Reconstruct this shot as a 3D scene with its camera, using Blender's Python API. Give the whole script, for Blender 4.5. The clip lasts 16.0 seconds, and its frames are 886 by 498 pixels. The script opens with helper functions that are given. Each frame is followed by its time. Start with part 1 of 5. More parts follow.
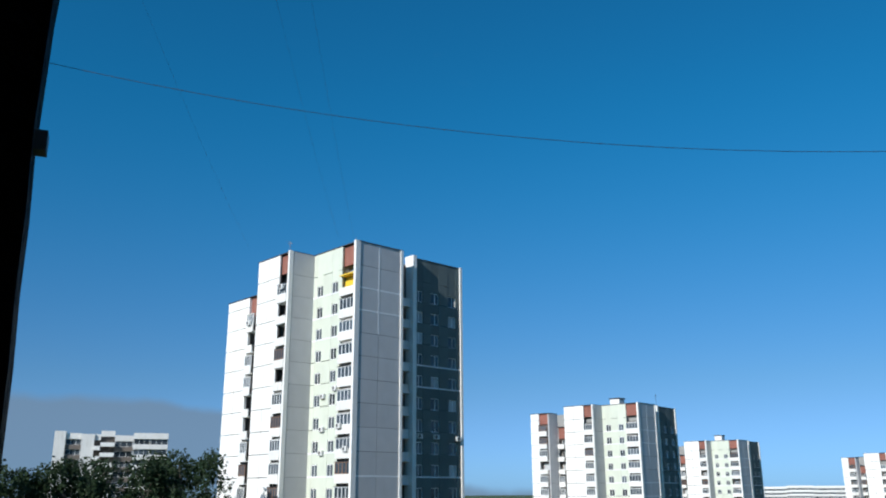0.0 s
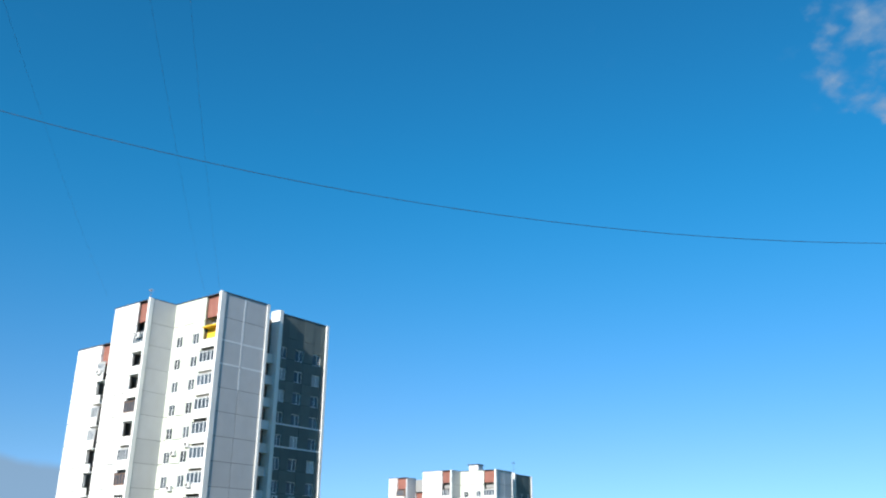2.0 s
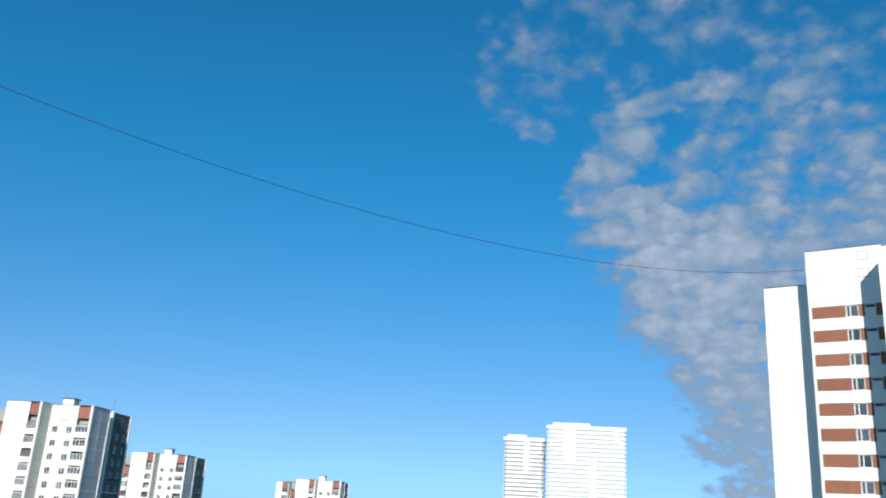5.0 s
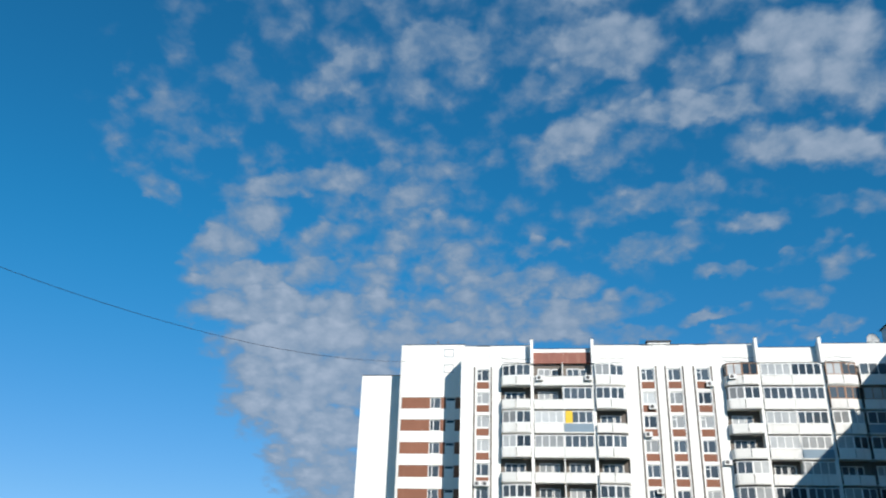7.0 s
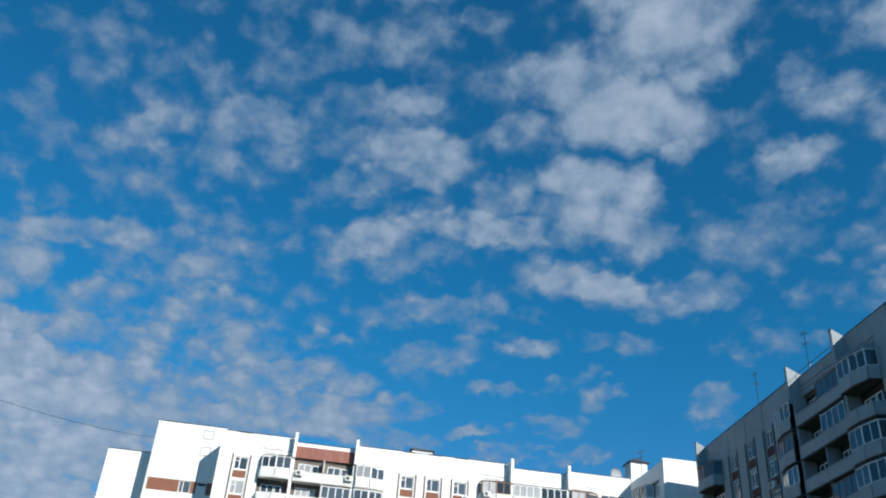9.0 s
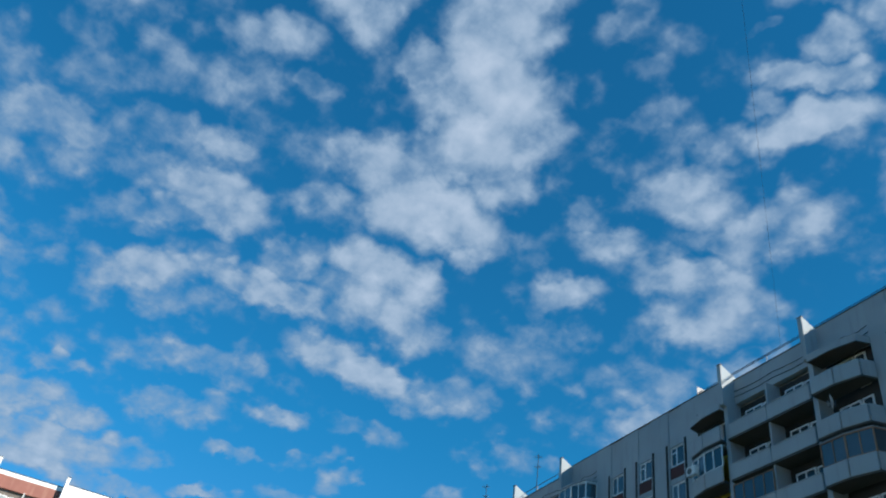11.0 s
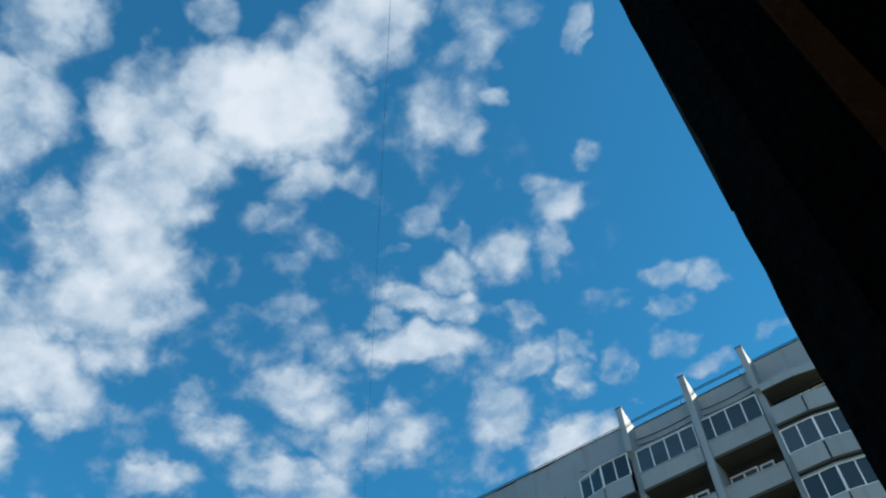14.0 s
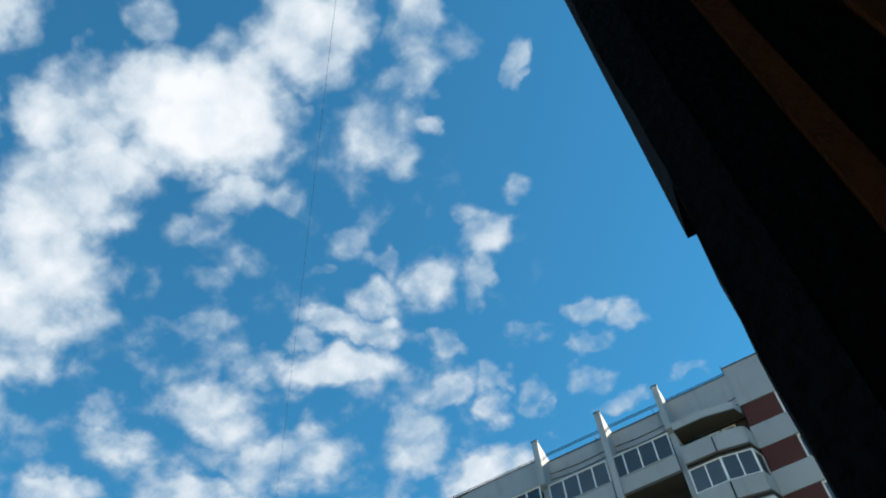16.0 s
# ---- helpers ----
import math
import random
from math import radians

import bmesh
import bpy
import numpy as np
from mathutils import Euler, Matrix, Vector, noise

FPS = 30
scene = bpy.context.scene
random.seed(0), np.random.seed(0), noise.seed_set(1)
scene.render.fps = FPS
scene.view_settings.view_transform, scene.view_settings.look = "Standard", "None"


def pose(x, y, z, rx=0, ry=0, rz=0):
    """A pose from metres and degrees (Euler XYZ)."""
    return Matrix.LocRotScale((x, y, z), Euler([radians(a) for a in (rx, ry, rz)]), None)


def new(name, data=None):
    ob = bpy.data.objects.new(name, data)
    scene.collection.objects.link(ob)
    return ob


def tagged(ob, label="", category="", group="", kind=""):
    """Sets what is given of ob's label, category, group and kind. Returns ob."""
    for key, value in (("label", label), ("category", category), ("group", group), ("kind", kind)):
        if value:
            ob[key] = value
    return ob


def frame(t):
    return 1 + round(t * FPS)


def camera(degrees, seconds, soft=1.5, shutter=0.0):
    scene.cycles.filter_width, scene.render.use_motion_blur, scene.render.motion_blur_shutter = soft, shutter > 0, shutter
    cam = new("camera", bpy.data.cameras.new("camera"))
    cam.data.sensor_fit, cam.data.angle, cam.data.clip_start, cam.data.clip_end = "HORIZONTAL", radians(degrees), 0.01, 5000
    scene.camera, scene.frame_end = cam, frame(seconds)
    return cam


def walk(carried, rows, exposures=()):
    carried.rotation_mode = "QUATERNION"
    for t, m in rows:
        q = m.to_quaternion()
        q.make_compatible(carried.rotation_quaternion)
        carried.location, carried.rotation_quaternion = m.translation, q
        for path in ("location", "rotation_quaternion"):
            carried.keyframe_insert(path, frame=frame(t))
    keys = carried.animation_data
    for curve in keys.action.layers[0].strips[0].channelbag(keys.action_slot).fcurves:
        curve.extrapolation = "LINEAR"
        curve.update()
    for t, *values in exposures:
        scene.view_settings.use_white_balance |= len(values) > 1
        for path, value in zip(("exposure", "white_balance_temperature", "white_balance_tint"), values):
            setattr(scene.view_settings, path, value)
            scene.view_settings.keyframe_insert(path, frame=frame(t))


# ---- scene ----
cam = camera(54.92, 16.0, soft=2.0, shutter=0.15)
# seconds, place, turn about x, y and z
PATH = [
    (0.0, 0.016, 0.0, 10.400, 105.96, 0.28, -21.82),
    (0.5, 0.013, 0.0, 10.390, 108.18, -0.42, -22.44),
    (1.0, 0.006, 0.0, 10.355, 111.53, -0.66, -25.71),
    (1.5, -0.004, 0.0, 10.350, 112.06, -0.95, -26.90),
    (2.0, -0.020, 0.0, 10.370, 110.04, -0.48, -31.17),
    (2.5, -0.020, 0.0, 10.385, 109.60, -0.72, -36.94),
    (3.0, -0.020, 0.0, 10.400, 107.83, -0.91, -40.16),
    (5.5, -0.020, 0.0, 10.400, 109.33, -3.75, -64.25),
    (6.0, -0.020, 0.0, 10.400, 111.01, -3.18, -71.97),
    (6.5, -0.020, 0.0, 10.400, 111.88, -1.45, -76.77),
    (7.0, -0.020, 0.0, 10.400, 114.01, -1.61, -83.46),
    (7.5, -0.020, 0.0, 10.400, 115.40, -2.87, -88.25),
    (8.0, -0.020, 0.0, 10.400, 117.10, -1.91, -92.78),
    (10.5, -0.020, 0.0, 10.400, 126.35, -8.42, -114.82),
    (11.0, -0.020, 0.0, 10.400, 128.08, -7.23, -120.30),
    (11.5, -0.020, 0.0, 10.400, 133.02, -5.82, -122.50),
    (12.0, -0.020, 0.0, 10.400, 137.93, -3.39, -128.74),
    (12.5, -0.034, 0.0, 10.400, 142.05, -0.66, -134.83),
    (13.0, -0.040, 0.0, 10.400, 141.90, -1.07, -138.84),
    (13.5, -0.043, 0.0, 10.400, 142.19, 1.19, -144.09),
    (14.0, -0.043, 0.0, 10.400, 141.69, 2.66, -145.55),
    (14.5, -0.042, 0.0, 10.400, 143.69, 1.84, -149.95),
    (15.0, -0.016, 0.0, 10.400, 141.90, 0.57, -150.32),
    (15.5, -0.008, 0.0, 10.400, 142.00, 2.32, -152.03),
    (16.0, -0.008, 0.0, 10.400, 143.10, 4.38, -151.33),
]
walk(cam, [(t, pose(x, y, z, a, b, c)) for t, x, y, z, a, b, c in PATH],
     exposures=[(0.0, 0.02, 6150, 10), (0.5, 0.2, 6300, 10), (1.5, 0.62, 6400, 10), (3.0, 0.55, 6500, 10), (5.5, 0.3, 6500, 10), (7.0, 0.22, 6500, 10),
                (8.0, 0.12, 6400, 10), (10.5, 0.57, 6450, 8), (12.5, 0.71, 6500, 8), (13.5, 0.93, 7200, 10), (14.5, 1.15, 7700, 10), (15.0, 1.12, 7600, 10), (16.0, 1.33, 8300, 12)])

# ---------------------------------------------------------------- sky and sun
SUN_AZ = 29.0          # the sun stands off the -x axis towards -y
SUN_EL = 27.5
sd = Vector((-math.cos(radians(SUN_AZ)) * math.cos(radians(SUN_EL)),
             -math.sin(radians(SUN_AZ)) * math.cos(radians(SUN_EL)), math.sin(radians(SUN_EL))))
sun = new("sun", bpy.data.lights.new("sun", "SUN"))
sun.data.energy, sun.data.angle, sun.data.color = 5.0, radians(0.53), (1.0, 0.95, 0.87)
sun.rotation_euler = (-sd).to_track_quat("-Z", "Y").to_euler()
sun.location = sd * 300

CLOUDS = []


def cloud(bearing, height, half_length, half_width, tilt, weight):
    """One puff: bearing from north and height over the horizon, half sizes and tilt, all in degrees, and how dense it is."""
    CLOUDS.append((bearing, height, half_length, half_width, tilt, weight))


# The thin ragged sheet low in the east
cloud(74.0, 35.3, 2.9, 1.0, 36, 0.60)
cloud(79.8, 35.3, 1.6, 1.3, 59, 0.50)
cloud(60.7, 31.0, 3.0, 0.8, 28, 0.38)
cloud(63.2, 28.4, 1.9, 0.9, -18, 0.42)
cloud(61.4, 26.5, 2.2, 0.7, -23, 0.35)
cloud(68.3, 29.4, 1.9, 0.7, -15, 0.35)
cloud(66.0, 30.5, 1.9, 0.4, 16, 0.33)
cloud(71.0, 27.5, 3.4, 0.8, 18, 0.55)
cloud(76.5, 28.6, 2.8, 0.8, 36, 0.50)
cloud(80.7, 30.7, 1.3, 1.1, -2, 0.45)
cloud(79.9, 27.4, 2.8, 0.8, 9, 0.55)
cloud(68.7, 24.9, 1.7, 1.3, 34, 0.60)
cloud(66.8, 22.8, 1.9, 1.1, 25, 0.60)
cloud(74.1, 24.2, 2.3, 0.9, 17, 0.50)
cloud(81.9, 25.0, 2.8, 1.0, -1, 0.55)
cloud(68.1, 21.2, 2.7, 0.9, 9, 0.65)
cloud(73.4, 22.1, 2.3, 1.1, 2, 0.60)
cloud(77.9, 22.0, 1.9, 1.1, 1, 0.50)
cloud(70.3, 19.5, 3.8, 1.1, 3, 0.70)
cloud(76.7, 19.7, 3.4, 1.1, 1, 0.65)
cloud(73.6, 17.7, 4.5, 1.3, 7, 0.80)
cloud(78.7, 17.5, 3.0, 1.3, 1, 0.65)
cloud(72.9, 15.4, 3.4, 1.5, 3, 0.75)
cloud(76.8, 14.8, 4.1, 1.5, 2, 0.75)
cloud(72.6, 13.2, 3.0, 1.3, 3, 0.75)
cloud(75.7, 11.8, 3.7, 1.3, 2, 0.75)
cloud(74.3, 9.9, 2.2, 1.5, 3, 0.70)
cloud(76.6, 8.2, 2.9, 1.8, 2, 0.70)
cloud(75.9, 5.7, 2.6, 1.5, 3, 0.60)
cloud(77.4, 3.0, 2.9, 1.8, 3, 0.60)
cloud(79.9, 10.9, 3.3, 3.0, 2, 0.55)
# Haze above the ragged sheet
cloud(71.8, 35.7, 10.8, 5.4, 13, 0.27)
cloud(68.9, 38.3, 3.2, 1.4, 27, 0.35)
cloud(64.3, 32.8, 4.1, 1.7, 39, 0.32)
cloud(62.0, 29.3, 3.1, 2.0, 18, 0.28)
cloud(101.6, 40.4, 9.1, 4.0, -5, 0.22)
cloud(121.9, 36.7, 4.1, 4.1, -17, 0.20)
# Flat puffs over the east block
cloud(95.4, 37.1, 3.0, 1.4, -10, 0.78)
cloud(92.2, 35.6, 3.4, 1.1, 21, 0.62)
cloud(92.0, 39.1, 3.0, 1.1, 16, 0.45)
cloud(85.6, 36.2, 2.2, 1.3, 25, 0.38)
cloud(92.3, 31.1, 3.2, 1.2, 27, 0.72)
cloud(89.5, 33.3, 1.5, 0.7, 3, 0.38)
cloud(95.9, 33.6, 2.3, 0.9, 20, 0.33)
cloud(102.6, 34.9, 2.2, 1.3, 36, 0.55)
cloud(101.6, 32.4, 3.0, 1.0, 2, 0.75)
cloud(110.1, 35.3, 3.3, 1.6, -19, 0.85)
cloud(111.1, 33.0, 3.6, 1.6, -24, 0.82)
cloud(109.3, 31.8, 2.6, 0.9, -7, 0.42)
cloud(110.0, 28.9, 4.2, 1.2, -15, 0.80)
cloud(80.5, 30.8, 1.5, 1.0, 8, 0.42)
cloud(83.7, 29.1, 1.7, 0.7, -14, 0.38)
cloud(98.0, 26.8, 3.8, 0.8, 2, 0.46)
cloud(96.7, 23.8, 2.3, 0.8, 15, 0.52)
cloud(99.6, 24.2, 1.9, 1.1, 19, 0.42)
cloud(105.3, 24.8, 1.9, 0.6, 1, 0.52)
cloud(110.4, 24.9, 2.5, 0.7, -6, 0.38)
cloud(107.5, 22.5, 1.8, 0.6, 21, 0.30)
cloud(102.2, 22.0, 1.5, 0.4, -2, 0.38)
cloud(106.5, 19.7, 1.8, 0.7, -3, 0.38)
cloud(101.4, 19.1, 1.9, 0.4, 4, 0.42)
cloud(95.1, 20.0, 2.3, 0.7, 11, 0.46)
cloud(84.0, 23.4, 3.0, 0.8, 15, 0.50)
cloud(89.7, 24.2, 1.5, 0.5, 3, 0.48)
cloud(86.6, 21.6, 3.8, 0.9, 12, 0.60)
cloud(91.9, 21.5, 1.9, 0.7, 2, 0.50)
cloud(84.7, 20.1, 3.4, 0.9, 4, 0.60)
cloud(88.7, 19.8, 4.1, 0.9, 3, 0.60)
cloud(90.0, 18.7, 4.5, 0.8, 3, 0.60)
cloud(94.8, 18.2, 3.0, 0.6, 1, 0.50)
cloud(81.0, 18.5, 3.0, 0.9, 6, 0.55)
cloud(117.5, 20.9, 1.6, 0.9, 14, 0.42)
cloud(103.7, 17.8, 2.2, 0.4, 8, 0.38)
cloud(108.1, 17.6, 2.2, 0.4, 12, 0.38)
# Thin cloud over the east
cloud(76.8, 37.7, 11.4, 6.9, 30, 0.30)
cloud(94.5, 42.2, 11.1, 6.7, 18, 0.26)
cloud(92.8, 27.7, 14.7, 5.9, 17, 0.20)
cloud(134.0, 43.3, 8.8, 9.2, -9, 0.20)
cloud(128.7, 30.3, 9.4, 4.3, -1, 0.20)
cloud(82.7, 27.4, 7.7, 4.2, 23, 0.26)
cloud(95.0, 48.1, 2.2, 1.8, 19, 0.40)
cloud(94.0, 30.3, 2.6, 1.3, 17, 0.45)
cloud(79.1, 27.5, 3.1, 1.7, 25, 0.42)
cloud(81.4, 24.6, 3.1, 1.0, 12, 0.50)
cloud(83.9, 22.6, 3.1, 0.9, 10, 0.50)
cloud(86.5, 20.9, 3.1, 1.0, 19, 0.50)
cloud(86.3, 18.7, 3.8, 1.2, 18, 0.55)
cloud(93.4, 19.6, 2.5, 0.9, 15, 0.55)
cloud(101.3, 26.7, 1.9, 0.7, 13, 0.35)
# Loose puffs between the blocks
cloud(84.9, 41.8, 2.2, 1.3, 26, 0.46)
cloud(79.5, 39.4, 2.5, 1.2, 30, 0.42)
cloud(74.1, 37.2, 3.0, 2.0, 33, 0.33)
cloud(82.0, 37.5, 3.2, 1.2, 11, 0.62)
cloud(89.0, 39.6, 2.7, 1.5, 33, 0.52)
cloud(94.7, 40.5, 1.9, 1.1, -1, 0.62)
cloud(99.0, 41.3, 2.3, 1.5, 76, 0.32)
cloud(85.9, 33.6, 2.2, 1.1, -8, 0.33)
cloud(104.8, 39.0, 2.3, 1.3, 2, 0.52)
cloud(136.1, 36.0, 4.0, 1.4, -17, 0.72)
cloud(136.2, 33.9, 3.1, 1.7, -6, 0.76)
cloud(121.7, 31.2, 3.7, 1.9, 3, 0.46)
cloud(119.9, 33.0, 1.9, 0.9, 24, 0.38)
cloud(131.9, 30.1, 2.7, 1.6, 9, 0.46)
cloud(117.7, 28.2, 2.8, 1.1, 1, 0.48)
cloud(130.9, 27.5, 2.1, 0.9, 20, 0.55)
cloud(121.6, 24.5, 2.6, 0.9, 4, 0.33)
cloud(125.1, 27.7, 2.2, 0.7, 2, 0.28)
cloud(109.4, 21.5, 1.5, 0.7, 24, 0.42)
cloud(139.4, 30.9, 2.0, 0.8, 16, 0.50)
# The long bank and its broken western side
cloud(118.4, 59.0, 3.0, 1.7, 30, 0.75)
cloud(116.6, 52.4, 3.6, 2.8, 71, 0.97)
cloud(116.6, 48.6, 3.6, 2.6, -9, 0.97)
cloud(117.9, 45.7, 3.2, 2.3, 10, 0.92)
cloud(117.8, 54.5, 3.0, 1.9, 30, 0.92)
cloud(113.8, 56.3, 2.2, 1.7, 14, 0.80)
cloud(110.4, 49.5, 2.2, 1.1, -4, 0.70)
cloud(114.6, 44.1, 3.4, 1.5, 12, 0.80)
cloud(119.1, 43.1, 1.9, 1.9, 59, 0.78)
cloud(110.4, 41.4, 4.1, 1.9, -21, 0.82)
cloud(113.9, 39.7, 3.7, 1.9, -8, 0.92)
cloud(105.6, 43.0, 2.9, 1.1, 18, 0.60)
cloud(116.7, 38.7, 1.9, 1.3, 30, 0.80)
cloud(100.9, 58.7, 3.1, 2.0, 103, 0.77)
cloud(101.2, 53.7, 2.9, 2.2, 14, 0.80)
cloud(103.6, 51.9, 2.2, 1.7, 91, 0.70)
cloud(96.0, 48.3, 2.3, 1.4, 17, 0.75)
cloud(96.0, 53.7, 2.2, 1.3, 29, 0.52)
cloud(86.2, 51.4, 3.1, 2.1, 37, 0.40)
cloud(87.0, 43.5, 2.0, 1.9, 34, 0.55)
cloud(94.1, 44.9, 2.7, 1.6, 28, 0.46)
cloud(100.9, 46.3, 1.1, 0.9, 23, 0.50)
# Faint veils that join the puffs
cloud(88.2, 49.4, 10.4, 8.0, 34, 0.27)
cloud(99.8, 44.1, 7.2, 4.0, 23, 0.24)
cloud(149.5, 51.9, 9.5, 7.3, -16, 0.20)
cloud(144.2, 42.9, 10.3, 5.2, -9, 0.22)
cloud(131.6, 42.0, 7.5, 7.5, -0, 0.20)
# The bright head of the bank
cloud(128.3, 60.8, 3.7, 3.1, 13, 1.30)
cloud(120.4, 61.1, 3.3, 1.8, 30, 0.88)
cloud(127.2, 58.0, 4.1, 1.5, 13, 0.84)
cloud(112.6, 59.4, 1.8, 1.4, 37, 0.60)
cloud(140.0, 66.7, 2.9, 2.6, 3, 0.97)
cloud(139.4, 64.1, 1.5, 1.1, 3, 0.62)
# Floccules south of the bank
cloud(160.0, 65.8, 2.2, 1.1, 14, 0.55)
cloud(116.0, 64.5, 1.4, 1.4, 25, 0.50)
cloud(149.8, 61.1, 2.4, 2.1, 34, 0.62)
cloud(153.2, 59.2, 1.3, 0.9, -9, 0.55)
cloud(157.7, 61.3, 0.9, 0.7, -13, 0.50)
cloud(153.9, 64.2, 1.9, 1.1, 10, 0.50)
cloud(139.7, 61.6, 1.1, 0.7, 3, 0.38)
cloud(132.9, 55.6, 2.1, 1.1, 23, 0.60)
cloud(138.8, 56.3, 1.3, 0.8, 24, 0.42)
cloud(130.2, 53.4, 1.9, 0.9, 20, 0.46)
cloud(146.8, 54.1, 1.1, 1.1, -3, 0.42)
cloud(150.4, 52.4, 1.3, 0.8, -21, 0.50)
cloud(143.5, 51.9, 1.1, 0.5, -0, 0.42)
cloud(155.4, 50.4, 1.3, 1.5, -10, 0.60)
cloud(161.6, 53.9, 1.5, 1.3, 5, 0.65)
cloud(160.6, 51.3, 1.7, 0.9, 66, 0.60)
cloud(158.2, 55.1, 1.3, 0.8, -12, 0.38)
cloud(166.9, 55.8, 1.3, 0.7, -5, 0.42)
cloud(170.3, 64.1, 1.3, 0.5, 58, 0.50)
cloud(149.4, 49.8, 1.7, 1.1, 5, 0.70)
cloud(132.9, 50.3, 2.1, 0.9, -7, 0.38)
cloud(132.9, 47.2, 2.6, 0.9, 12, 0.38)
cloud(145.8, 48.2, 2.3, 0.8, -12, 0.66)
cloud(149.1, 47.5, 1.5, 0.8, -5, 0.66)
cloud(142.4, 47.1, 1.3, 0.8, -15, 0.60)
cloud(146.1, 45.0, 3.2, 1.2, 2, 0.87)
cloud(148.8, 44.5, 1.5, 1.1, 35, 0.60)
cloud(152.9, 46.7, 0.8, 0.5, -7, 0.35)
cloud(159.1, 48.8, 1.1, 0.7, 68, 0.50)
cloud(156.1, 46.6, 1.1, 0.7, -10, 0.56)
cloud(155.7, 43.6, 1.9, 0.9, 30, 0.60)
cloud(160.2, 44.1, 1.1, 0.8, -12, 0.60)
cloud(160.1, 42.1, 0.9, 0.9, -12, 0.60)
cloud(163.7, 46.4, 1.3, 0.9, -0, 0.46)
cloud(170.2, 46.7, 1.5, 0.8, -21, 0.65)
cloud(173.7, 45.5, 1.1, 0.8, -2, 0.55)
cloud(169.7, 44.5, 1.3, 0.7, -9, 0.50)
cloud(168.9, 42.4, 1.3, 0.8, -18, 0.60)
cloud(163.7, 42.4, 1.0, 0.9, 45, 0.55)
cloud(170.6, 40.5, 1.6, 0.7, -4, 0.50)
cloud(176.8, 41.3, 1.4, 0.4, 7, 0.36)
cloud(135.5, 41.9, 2.6, 1.5, -5, 0.76)
cloud(138.7, 44.6, 1.9, 1.1, 23, 0.42)
cloud(126.9, 41.0, 1.6, 1.1, 21, 0.50)
cloud(128.4, 39.0, 2.2, 1.1, -1, 0.62)
cloud(142.0, 39.2, 3.7, 1.8, 20, 0.70)
cloud(138.7, 38.8, 2.6, 1.1, -8, 0.66)
cloud(144.9, 40.6, 1.5, 1.1, -2, 0.60)
cloud(153.2, 40.3, 1.9, 1.7, -7, 0.76)
cloud(158.8, 38.0, 2.7, 1.3, 4, 0.95)
cloud(148.9, 36.9, 1.8, 1.1, 6, 0.46)
cloud(125.0, 35.6, 2.5, 1.2, 15, 0.60)
# High tufts near the eave
cloud(157.8, 67.8, 1.8, 1.8, -8, 0.76)
cloud(159.8, 65.6, 2.2, 0.9, -0, 0.50)
cloud(148.9, 61.2, 1.9, 1.7, 20, 0.60)
cloud(152.4, 58.9, 1.5, 0.9, -3, 0.50)


